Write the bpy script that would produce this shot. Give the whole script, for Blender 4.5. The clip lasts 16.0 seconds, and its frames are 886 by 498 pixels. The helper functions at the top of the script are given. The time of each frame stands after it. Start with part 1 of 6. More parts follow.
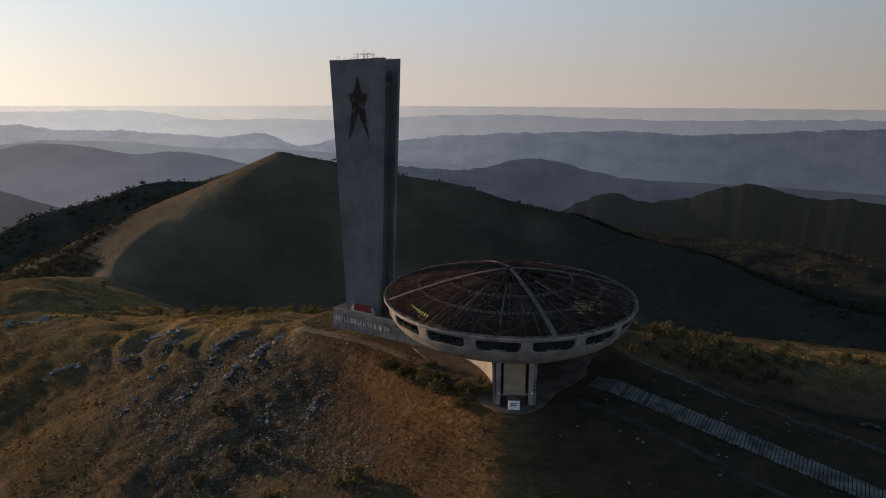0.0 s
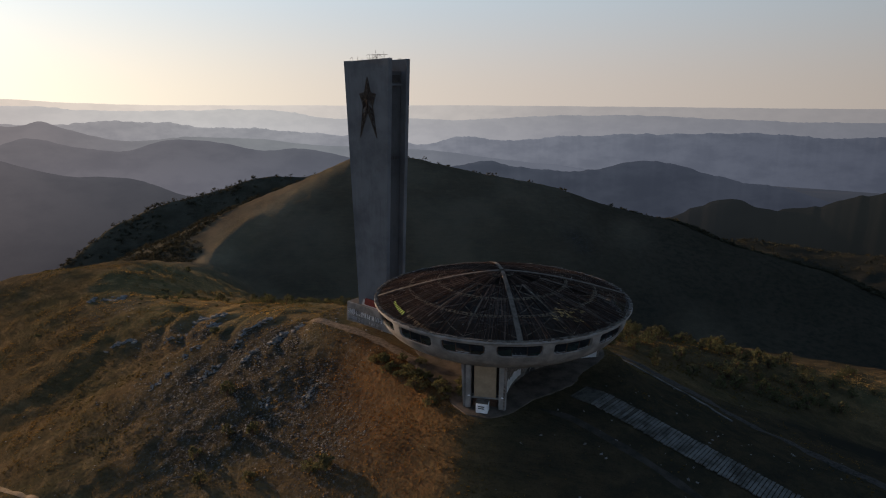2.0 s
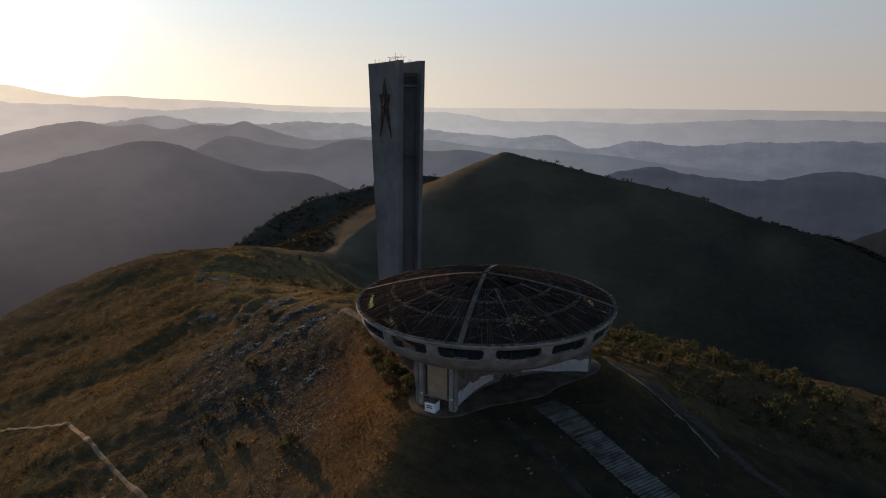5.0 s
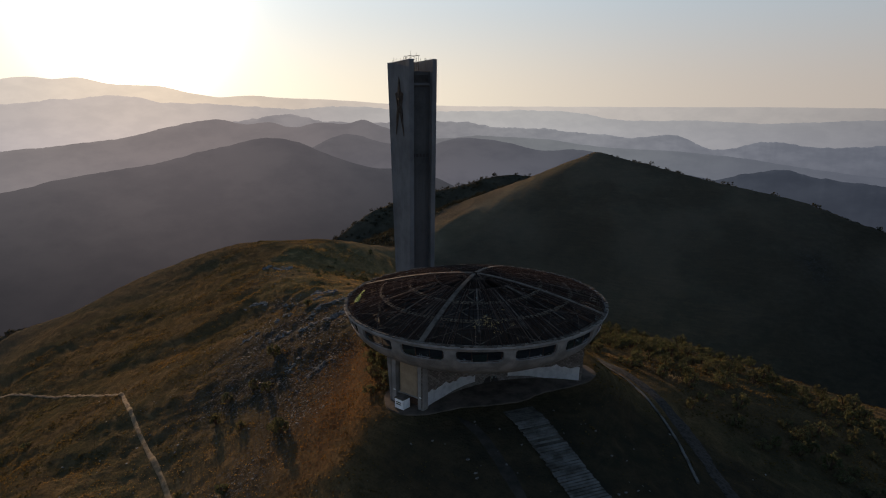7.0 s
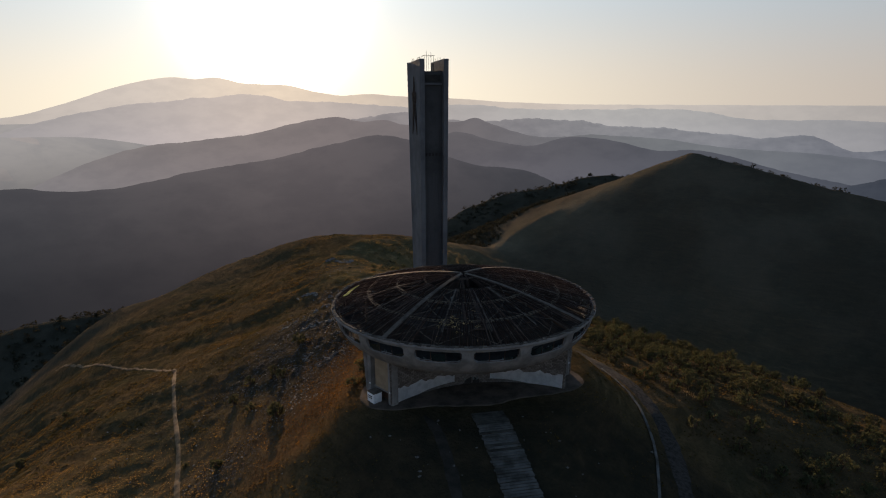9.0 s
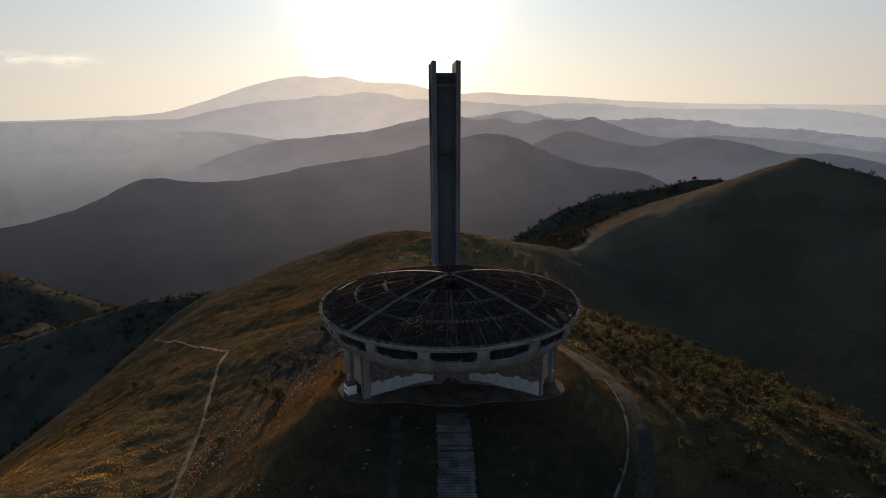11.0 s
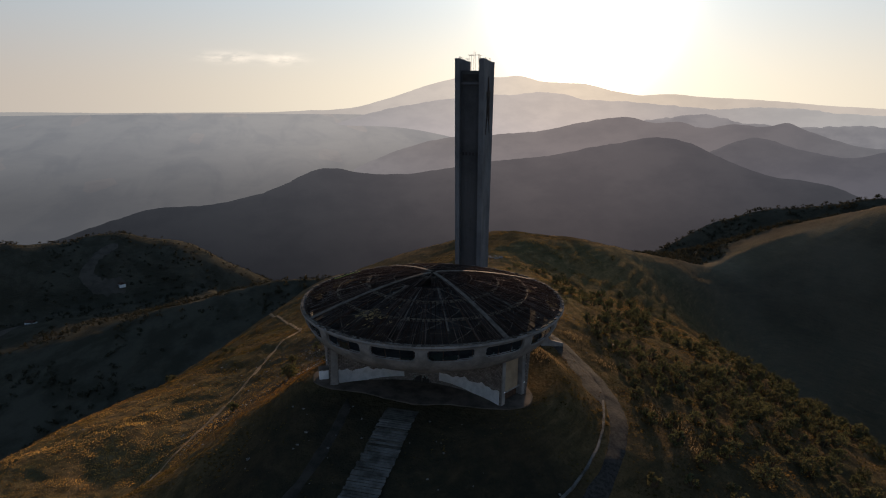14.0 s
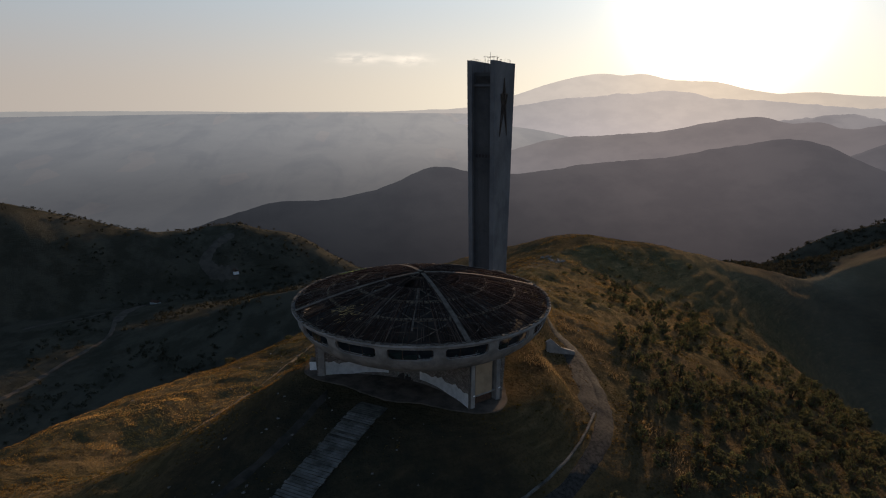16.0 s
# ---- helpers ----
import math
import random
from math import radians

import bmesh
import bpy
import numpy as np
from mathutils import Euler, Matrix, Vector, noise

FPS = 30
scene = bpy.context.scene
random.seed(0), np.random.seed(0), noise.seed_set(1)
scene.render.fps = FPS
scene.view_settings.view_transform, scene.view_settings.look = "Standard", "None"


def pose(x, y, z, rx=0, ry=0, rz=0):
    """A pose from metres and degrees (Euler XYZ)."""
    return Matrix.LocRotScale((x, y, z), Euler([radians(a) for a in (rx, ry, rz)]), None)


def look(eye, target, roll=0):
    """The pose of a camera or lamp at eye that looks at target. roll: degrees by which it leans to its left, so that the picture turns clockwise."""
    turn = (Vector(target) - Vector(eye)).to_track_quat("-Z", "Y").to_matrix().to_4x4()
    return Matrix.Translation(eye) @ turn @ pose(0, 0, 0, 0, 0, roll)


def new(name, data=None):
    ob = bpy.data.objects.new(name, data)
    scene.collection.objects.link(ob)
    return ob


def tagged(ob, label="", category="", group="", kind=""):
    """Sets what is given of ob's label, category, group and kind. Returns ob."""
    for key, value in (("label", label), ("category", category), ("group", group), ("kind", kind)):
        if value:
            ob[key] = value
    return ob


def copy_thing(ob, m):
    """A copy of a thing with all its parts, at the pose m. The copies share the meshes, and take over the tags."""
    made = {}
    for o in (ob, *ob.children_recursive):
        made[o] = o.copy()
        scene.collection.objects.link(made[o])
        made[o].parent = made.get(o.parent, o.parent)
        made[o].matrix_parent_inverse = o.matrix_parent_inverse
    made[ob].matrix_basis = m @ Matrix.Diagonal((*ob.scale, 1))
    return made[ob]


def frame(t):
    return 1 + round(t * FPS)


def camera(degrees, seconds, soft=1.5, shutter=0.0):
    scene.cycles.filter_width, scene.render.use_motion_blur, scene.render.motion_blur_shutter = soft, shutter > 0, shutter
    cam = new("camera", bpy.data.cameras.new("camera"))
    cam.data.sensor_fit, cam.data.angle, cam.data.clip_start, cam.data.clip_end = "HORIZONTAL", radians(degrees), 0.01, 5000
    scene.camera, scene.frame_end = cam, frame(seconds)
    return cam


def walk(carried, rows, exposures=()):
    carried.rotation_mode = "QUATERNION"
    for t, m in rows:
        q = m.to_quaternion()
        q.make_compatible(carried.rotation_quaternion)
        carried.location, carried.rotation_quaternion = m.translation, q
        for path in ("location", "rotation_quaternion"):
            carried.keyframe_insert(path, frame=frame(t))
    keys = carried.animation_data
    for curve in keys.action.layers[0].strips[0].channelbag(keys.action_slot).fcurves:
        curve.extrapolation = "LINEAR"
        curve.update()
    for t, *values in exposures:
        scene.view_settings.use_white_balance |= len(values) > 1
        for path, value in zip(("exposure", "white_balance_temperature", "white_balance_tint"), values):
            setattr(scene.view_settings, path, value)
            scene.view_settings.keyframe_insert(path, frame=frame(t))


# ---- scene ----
cam = camera(68.7, 16.0, soft=1.1)
PATH = [
    (0.0, (-14.73, -142.64, 61.48), (-14.89, -94.07, 49.62), 0.25),
    (0.5, (-7.85, -142.16, 61.52), (-10.28, -93.65, 49.66), 0.28),
    (1.0, (-0.89, -141.72, 61.52), (-5.52, -93.38, 49.62), 0.24),
    (1.5, (6.12, -141.20, 61.50), (-0.71, -93.12, 49.61), 0.17),
    (2.0, (13.11, -140.43, 61.50), (4.07, -92.71, 49.61), 0.11),
    (2.5, (20.01, -139.33, 61.47), (8.82, -92.06, 49.61), 0.07),
    (3.0, (26.78, -137.87, 61.44), (13.47, -91.16, 49.58), 0.05),
    (3.5, (33.40, -136.09, 61.40), (18.00, -90.02, 49.55), 0.01),
    (4.0, (39.94, -134.05, 61.31), (22.53, -88.68, 49.52), 0.03),
    (6.5, (70.37, -118.26, 60.87), (43.21, -77.95, 49.16), -0.22),
    (7.0, (75.87, -114.32, 60.86), (46.95, -75.26, 49.11), -0.28),
    (7.5, (81.25, -110.20, 60.88), (50.64, -72.45, 49.12), -0.26),
    (8.0, (86.48, -105.89, 60.93), (54.21, -69.58, 49.14), -0.30),
    (8.5, (91.59, -101.42, 60.99), (57.73, -66.59, 49.17), -0.38),
    (9.0, (96.61, -96.83, 61.04), (61.23, -63.54, 49.21), -0.48),
    (11.5, (118.48, -70.09, 61.70), (76.55, -45.60, 49.79), -0.40),
    (12.0, (121.53, -64.23, 61.58), (78.56, -41.60, 49.67), -0.31),
    (12.5, (124.39, -58.22, 61.45), (80.45, -37.53, 49.56), -0.07),
    (13.0, (127.03, -52.03, 61.32), (82.22, -33.31, 49.39), 0.17),
    (13.5, (129.40, -45.65, 61.21), (83.78, -28.97, 49.33), 0.29),
    (14.0, (131.52, -39.09, 61.15), (85.20, -24.51, 49.24), 0.43),
    (14.5, (133.44, -32.40, 61.19), (86.51, -19.93, 49.25), 0.53),
    (15.0, (135.25, -25.66, 61.37), (87.77, -15.49, 49.44), 0.53),
    (15.5, (136.96, -18.82, 61.66), (89.06, -10.89, 49.70), 0.41),
    (16.0, (138.61, -11.91, 62.04), (90.42, -6.11, 50.03), 0.13),
]
walk(cam, [(t, look(eye, target, roll)) for t, eye, target, roll in PATH], exposures=[(0.0, 0.41), (3.5, 0.29), (7.0, 0.10), (16.0, 0.06)])

# ---------------------------------------------------------------- world, sun
SUN_AZ, SUN_EL = -60.8, 6.4          # degrees from +y towards +x, and above the level
sun_dir = Vector((math.sin(radians(SUN_AZ)) * math.cos(radians(SUN_EL)), math.cos(radians(SUN_AZ)) * math.cos(radians(SUN_EL)), math.sin(radians(SUN_EL))))
sun = new("sun", bpy.data.lights.new("sun", "SUN"))
sun.data.energy, sun.data.angle, sun.data.color = 4.7, radians(0.6), (1.0, 0.67, 0.40)
sun.matrix_world = look((0, 0, 0), -sun_dir)


class Nodes:
    """A short way to write node trees."""

    def __init__(self, tree):
        self.tree = tree
        tree.nodes.clear()

    def add(self, kind, ins=()):
        n = self.tree.nodes.new(kind)
        for k, v in dict(ins).items():
            self.put(n.inputs[k], v)
        return n

    def put(self, socket, v):
        if isinstance(v, bpy.types.NodeSocket):
            self.tree.links.new(v, socket)
        else:
            socket.default_value = v

    def math(self, op, a, b=0.0, c=None, clamp=False):
        n = self.add("ShaderNodeMath")
        n.operation, n.use_clamp = op, clamp
        self.put(n.inputs[0], a), self.put(n.inputs[1], b)
        if c is not None:
            self.put(n.inputs[2], c)
        return n.outputs[0]

    def vec(self, op, a, b=(0, 0, 0), out=0):
        n = self.add("ShaderNodeVectorMath")
        n.operation = op
        self.put(n.inputs[0], a), self.put(n.inputs[1], b)
        return n.outputs[out]

    def mix(self, fac, a, b, blend="MIX"):
        n = self.add("ShaderNodeMix")
        n.data_type, n.blend_type = "RGBA", blend
        self.put(n.inputs[0], fac)
        for s, v in ((n.inputs[6], a), (n.inputs[7], b)):
            self.put(s, (*v, 1.0) if isinstance(v, tuple) and len(v) == 3 else v)
        return n.outputs[2]

    def noise(self, scale, detail=4.0, rough=0.55, vector=None, out=0, distort=0.0):
        n = self.add("ShaderNodeTexNoise", {"Scale": scale, "Detail": detail, "Roughness": rough, "Distortion": distort})
        if vector is not None:
            self.put(n.inputs["Vector"], vector)
        return n.outputs[out]

    def ramp(self, fac, lo, hi, a=0.0, b=1.0):
        n = self.add("ShaderNodeMapRange", {"Value": fac, "From Min": lo, "From Max": hi, "To Min": a, "To Max": b})
        n.interpolation_type = "SMOOTHSTEP"
        return n.outputs[0]


CLOUDS = [(-90.1, 2.45, 0.034, 0.0065), (-86.0, 2.4, 0.026, 0.007)]   # azimuth, height, length, thickness
world = bpy.data.worlds.new("sky")
scene.world = world
world.use_nodes = True
N = Nodes(world.node_tree)
sky = N.add("ShaderNodeTexSky")
sky.sky_type, sky.sun_disc = "NISHITA", False
sky.sun_elevation, sky.sun_rotation = radians(SUN_EL), radians(SUN_AZ)
sky.altitude, sky.air_density, sky.dust_density, sky.ozone_density = 1400.0, 1.0, 0.7, 2.0
way = N.vec("NORMALIZE", N.add("ShaderNodeTexCoord").outputs["Generated"])
near_sun = N.math("MAXIMUM", N.vec("DOT_PRODUCT", way, tuple(sun_dir), out=1), 0.0)
up = N.add("ShaderNodeSeparateXYZ", {0: way}).outputs[2]
# the low sun's glare
glare = N.math("ADD", N.math("ADD", N.math("MULTIPLY", N.math("POWER", near_sun, 420.0), 8.0), N.math("MULTIPLY", N.math("POWER", near_sun, 60.0), 0.28)), N.math("MULTIPLY", N.math("POWER", near_sun, 8.0), 0.26))
# low down the air is dusty: rose along the horizon, pale blue above, brighter on the sun's side
level = N.vec("NORMALIZE", N.vec("MULTIPLY", way, (1, 1, 0)))
sunward = N.vec("DOT_PRODUCT", level, (math.sin(radians(SUN_AZ)), math.cos(radians(SUN_AZ)), 0.0), out=1)
rose = N.mix(N.math("POWER", N.math("MAXIMUM", sunward, 0.0), 5.0), (0.58, 0.51, 0.455), (0.80, 0.70, 0.54))
dusty = N.mix(N.ramp(up, -0.02, 0.16), rose, (0.475, 0.55, 0.615))
dusty = N.vec("SCALE", dusty)
N.put(dusty.node.inputs["Scale"], N.math("MAXIMUM", N.math("ADD", N.math("MULTIPLY", sunward, 0.48), 0.54), N.math("ADD", N.math("MULTIPLY", sunward, 0.08), 0.50)))
high = N.add("ShaderNodeHueSaturation", {"Saturation": 0.9, "Value": 0.185, "Color": sky.outputs[0]}).outputs[0]
air = N.mix(N.ramp(up, 0.10, 0.45), dusty, high)
base = N.add("ShaderNodeBackground", {"Color": air, "Strength": 1.0})
warm = N.add("ShaderNodeBackground", {"Color": (1.0, 0.91, 0.74, 1), "Strength": glare})
cloud = 0.0
for az, el, long, tall in CLOUDS:
    c = Vector((math.sin(radians(az)) * math.cos(radians(el)), math.cos(radians(az)) * math.cos(radians(el)), math.sin(radians(el))))
    e = Vector((math.cos(radians(az)), -math.sin(radians(az)), 0.0))
    off = N.vec("SUBTRACT", way, tuple(c))
    a = N.math("DIVIDE", N.vec("DOT_PRODUCT", off, tuple(e), out=1), long)
    b = N.math("DIVIDE", N.add("ShaderNodeSeparateXYZ", {0: off}).outputs[2], tall)
    r2 = N.math("ADD", N.math("MULTIPLY", a, a), N.math("MULTIPLY", b, b))
    cloud = N.math("ADD", cloud, N.math("POWER", 2.718, N.math("MULTIPLY", r2, -1.0)))
wisp = N.noise(26.0, 5.0, 0.6, N.vec("MULTIPLY", way, (1.0, 1.0, 4.0)))
cloud = N.math("MULTIPLY", N.math("MULTIPLY", cloud, N.ramp(wisp, 0.38, 0.62)), 0.30)
white = N.add("ShaderNodeBackground", {"Color": (1.0, 0.80, 0.62, 1), "Strength": cloud})
warm = N.add("ShaderNodeAddShader", {0: warm.outputs[0], 1: white.outputs[0]})
all_sky = N.add("ShaderNodeAddShader", {0: base.outputs[0], 1: warm.outputs[0]})
N.add("ShaderNodeOutputWorld", {"Surface": all_sky.outputs[0]})


# ---------------------------------------------------------------- materials
def material(name, paint, rough=0.9, metal=0.0, bump=None, spec=0.06):
    """paint(N, pos) gives the colour; bump: (scale, strength in metres)."""
    m = bpy.data.materials.new(name)
    m.use_nodes = True
    n = Nodes(m.node_tree)
    pos = n.add("ShaderNodeNewGeometry").outputs["Position"]
    colour = paint(n, pos)
    b = n.add("ShaderNodeBsdfPrincipled", {"Base Color": colour, "Roughness": rough, "Metallic": metal, "Specular IOR Level": spec})
    if bump:
        h = n.noise(bump[0], 6.0, 0.65, pos)
        if len(bump) > 2:                         # sheep-trodden lines that follow the slope
            h = n.math("ADD", h, n.math("MULTIPLY", n.noise(1.0, 4.0, 0.6, n.vec("MULTIPLY", pos, bump[2])), 0.8))
        b_ = n.add("ShaderNodeBump", {"Height": h, "Distance": bump[1], "Strength": 1.0})
        n.put(b.inputs["Normal"], b_.outputs[0])
    n.add("ShaderNodeOutputMaterial", {"Surface": b.outputs[0]})
    return m


def stained(base, dark, light, streak=0.25, scale=0.35):
    """Weathered concrete: broad blotches, fine grain and rain streaks running down."""

    def paint(n, pos):
        broad = n.noise(scale, 5.0, 0.6, pos)
        fine = n.noise(6.0, 4.0, 0.7, pos)
        run = n.noise(1.0, 4.0, 0.6, n.vec("MULTIPLY", pos, (1.6, 1.6, 0.12)))
        c = n.mix(n.ramp(broad, 0.35, 0.7), base, dark)
        c = n.mix(n.math("MULTIPLY", n.ramp(run, 0.5, 0.75), streak), c, dark)
        c = n.mix(n.math("MULTIPLY", n.ramp(fine, 0.5, 0.8), 0.35), c, light)
        return c

    return paint


CONCRETE = material("weathered_concrete", stained((0.27, 0.252, 0.24), (0.155, 0.146, 0.14), (0.35, 0.33, 0.315), 0.4), 0.92, bump=(3.0, 0.03))
# core concrete darkened for the shade between the tower's slabs
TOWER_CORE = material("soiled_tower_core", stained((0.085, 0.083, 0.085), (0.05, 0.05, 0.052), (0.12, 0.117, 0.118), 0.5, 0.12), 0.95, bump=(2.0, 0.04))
TOWER = material("tower_concrete", stained((0.15, 0.15, 0.158), (0.092, 0.092, 0.098), (0.20, 0.198, 0.202), 0.4, 0.12), 0.95, bump=(2.0, 0.04))
RIB = material("pale_rib", stained((0.135, 0.112, 0.094), (0.06, 0.05, 0.043), (0.21, 0.18, 0.155), 0.2, 0.6), 0.8, bump=(4.0, 0.02), spec=0.02)
# near-black; on recess backs and in holes it stands for shade
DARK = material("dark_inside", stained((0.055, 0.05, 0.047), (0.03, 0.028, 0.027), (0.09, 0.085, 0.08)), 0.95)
WHITEWASH = material("white_paint", stained((0.80, 0.81, 0.83), (0.62, 0.63, 0.65), (0.84, 0.84, 0.85), 0.15, 0.8), 0.85, bump=(3.0, 0.01))
GLASS = material("dirty_glass", stained((0.02, 0.03, 0.03), (0.01, 0.015, 0.015), (0.05, 0.06, 0.06)), 0.15, spec=0.5)
RED = material("red_paint", stained((0.145, 0.027, 0.028), (0.075, 0.022, 0.022), (0.20, 0.07, 0.065), 0.2, 1.0), 0.85)
PANEL = material("tan_board", stained((0.33, 0.25, 0.17), (0.25, 0.19, 0.13), (0.4, 0.31, 0.22), 0.2, 0.5), 0.85)
RUST = material("rusty_steel", stained((0.10, 0.06, 0.042), (0.05, 0.032, 0.025), (0.17, 0.11, 0.075), 0.3, 1.5), 0.8, bump=(8.0, 0.01))
ROCK = material("limestone", stained((0.205, 0.196, 0.185), (0.075, 0.071, 0.066), (0.37, 0.355, 0.335), 0.1, 2.2), 0.95, bump=(2.5, 0.06))
PAVE = material("worn_paving", stained((0.125, 0.098, 0.08), (0.055, 0.045, 0.037), (0.20, 0.16, 0.13), 0.0, 0.25), 0.95, bump=(3.0, 0.04))
STEP = material("stair_concrete", stained((0.14, 0.133, 0.124), (0.048, 0.044, 0.037), (0.25, 0.24, 0.228), 0.0, 0.3), 0.9, bump=(4.0, 0.02))
DIRT = material("trodden_dirt", stained((0.225, 0.158, 0.096), (0.13, 0.09, 0.052), (0.30, 0.22, 0.145), 0.0, 0.5), 0.97, bump=(2.0, 0.06))
GRAVEL = material("grey_gravel", stained((0.050, 0.045, 0.040), (0.018, 0.016, 0.015), (0.12, 0.108, 0.096), 0.0, 1.3), 0.97, bump=(3.0, 0.06))


def slat_paint(n, pos):
    rnd = n.add("ShaderNodeNewGeometry").outputs["Random Per Island"]
    own = n.add("ShaderNodeObjectInfo").outputs["Random"]
    r = n.math("FRACT", n.math("ADD", rnd, own))
    g = n.noise(3.0, 4.0, 0.6, pos)
    c = n.mix(n.ramp(r, 0.6, 1.0), (0.033, 0.022, 0.018), (0.105, 0.076, 0.062))
    return n.mix(n.math("MULTIPLY", n.ramp(g, 0.5, 0.8), 0.35), c, (0.04, 0.026, 0.02))


SLAT = material("old_roof_board", slat_paint, 0.95, spec=0.0)


def coping_paint(n, pos):
    own = n.add("ShaderNodeObjectInfo").outputs["Random"]
    g = n.noise(4.0, 4.0, 0.65, pos)
    c = n.mix(own, (0.06, 0.05, 0.043), (0.17, 0.15, 0.13))
    return n.mix(n.ramp(g, 0.45, 0.7, 0.0, 0.7), c, (0.06, 0.05, 0.043))


COPING = material("broken_coping", coping_paint, 0.92, bump=(5.0, 0.03))


def leaf_paint(a, b, c):
    def paint(n, pos):
        r = n.add("ShaderNodeNewGeometry").outputs["Random Per Island"]
        o = n.add("ShaderNodeObjectInfo").outputs["Random"]
        x = n.mix(r, a, b)
        return n.mix(n.math("MULTIPLY", o, 0.6), x, c)

    return paint


def leaf_material(name, paint, through_light=0.5):
    """Thin leaves and blades, which let some light through."""
    m = bpy.data.materials.new(name)
    m.use_nodes = True
    n = Nodes(m.node_tree)
    colour = paint(n, n.add("ShaderNodeNewGeometry").outputs["Position"])
    d = n.add("ShaderNodeBsdfDiffuse", {"Color": colour})
    t = n.add("ShaderNodeBsdfTranslucent", {"Color": n.vec("MULTIPLY", colour, (1.25, 1.1, 0.8))})
    mix = n.add("ShaderNodeMixShader", {0: through_light, 1: d.outputs[0], 2: t.outputs[0]})
    n.add("ShaderNodeOutputMaterial", {"Surface": mix.outputs[0]})
    return m


LEAF = leaf_material("shrub_leaves", leaf_paint((0.062, 0.070, 0.040), (0.104, 0.112, 0.062), (0.094, 0.087, 0.052)), 0.42)
WOODS = leaf_material("woodland_leaves", leaf_paint((0.033, 0.033, 0.023), (0.060, 0.055, 0.038), (0.048, 0.044, 0.030)), 0.15)
BARK = material("bark", stained((0.10, 0.07, 0.05), (0.05, 0.035, 0.025), (0.15, 0.11, 0.08)), 0.95)


def tuft_paint(n, pos):
    own = n.add("ShaderNodeVertexColor")
    own.layer_name = "blade"
    r = n.add("ShaderNodeNewGeometry").outputs["Random Per Island"]
    return n.mix(n.math("MULTIPLY", r, 0.5), own.outputs[0], n.vec("MULTIPLY", own.outputs[0], (1.5, 1.45, 1.3)))


TUFT = leaf_material("dry_grass", tuft_paint, 0.5)


def ground_paint(n, pos):
    """Dry hill turf: straw, olive and rusty patches, thin stony places, and woodland floor far off."""
    kind = n.add("ShaderNodeVertexColor")
    kind.layer_name = "cover"
    sep = n.add("ShaderNodeSeparateColor", {0: kind.outputs[0]})
    stony, wooded, rusty = sep.outputs[0], sep.outputs[1], sep.outputs[2]
    a, b, c = n.noise(0.035, 5.0, 0.6, pos), n.noise(0.22, 5.0, 0.65, pos), n.noise(1.7, 5.0, 0.7, pos)
    turf = n.mix(n.ramp(a, 0.36, 0.66), (0.0980, 0.0680, 0.0350), (0.0596, 0.0524, 0.0285))
    turf = n.mix(n.math("MULTIPLY", n.ramp(b, 0.45, 0.7), 0.7), turf, (0.1243, 0.0869, 0.0481))
    turf = n.mix(n.math("MULTIPLY", n.ramp(c, 0.46, 0.7), 0.6), turf, (0.0306, 0.0269, 0.0152))
    lines = n.noise(1.0, 5.0, 0.65, n.vec("MULTIPLY", pos, (0.10, 0.10, 1.0)))
    turf = n.mix(n.ramp(lines, 0.48, 0.66, 0.0, 0.65), turf, (0.0399, 0.0348, 0.0198))
    turf = n.mix(n.ramp(lines, 0.30, 0.45, 0.5, 0.0), turf, (0.1742, 0.1216, 0.0658))
    far_off = n.ramp(n.vec("LENGTH", pos, out=1), 210.0, 380.0)
    turf = n.mix(n.math("MULTIPLY", far_off, 0.75), turf, n.mix(n.ramp(n.noise(0.016, 6.0, 0.62, pos), 0.36, 0.64), (0.064, 0.055, 0.043), (0.104, 0.088, 0.068)))
    # gold layer: dry grass with low sunlight painted into its tone
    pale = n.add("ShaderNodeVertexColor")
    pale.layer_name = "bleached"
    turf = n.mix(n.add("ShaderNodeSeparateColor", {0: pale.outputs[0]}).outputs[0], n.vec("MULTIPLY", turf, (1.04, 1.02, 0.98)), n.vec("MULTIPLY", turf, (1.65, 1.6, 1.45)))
    rust = n.mix(n.ramp(b, 0.35, 0.65), (0.145, 0.073, 0.031), (0.080, 0.043, 0.020))
    turf = n.mix(n.math("MULTIPLY", rusty, n.ramp(c, 0.38, 0.62, 1.0, 0.3)), turf, rust)
    stone = n.mix(n.ramp(c, 0.4, 0.62), (0.0300, 0.0262, 0.0200), (0.14, 0.137, 0.134))
    bare = n.math("MULTIPLY", stony, n.ramp(b, 0.36, 0.62, 1.0, 0.55))
    turf = n.mix(bare, turf, n.mix(n.ramp(c, 0.4, 0.6), (0.025, 0.022, 0.016), (0.052, 0.044, 0.033)))
    spots = n.math("MULTIPLY", stony, n.ramp(n.noise(0.9, 7.0, 0.78, pos), 0.50, 0.57))
    turf = n.mix(spots, turf, stone)
    woods = n.mix(n.ramp(n.noise(0.03, 5.0, 0.65, pos), 0.38, 0.62), (0.044, 0.041, 0.030), (0.070, 0.064, 0.048))
    turf = n.mix(n.math("MULTIPLY", wooded, n.ramp(n.noise(0.05, 5.0, 0.7, pos), 0.32, 0.5, 0.75, 1.0)), turf, woods)
    # darkens the scrub, and paints shade on the bank before the hall
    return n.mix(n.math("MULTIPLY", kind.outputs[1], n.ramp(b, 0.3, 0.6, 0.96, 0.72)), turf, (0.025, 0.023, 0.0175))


GROUND = material("hill_turf", ground_paint, 0.97, bump=(0.6, 1.0, (0.10, 0.10, 1.0)), spec=0.0)


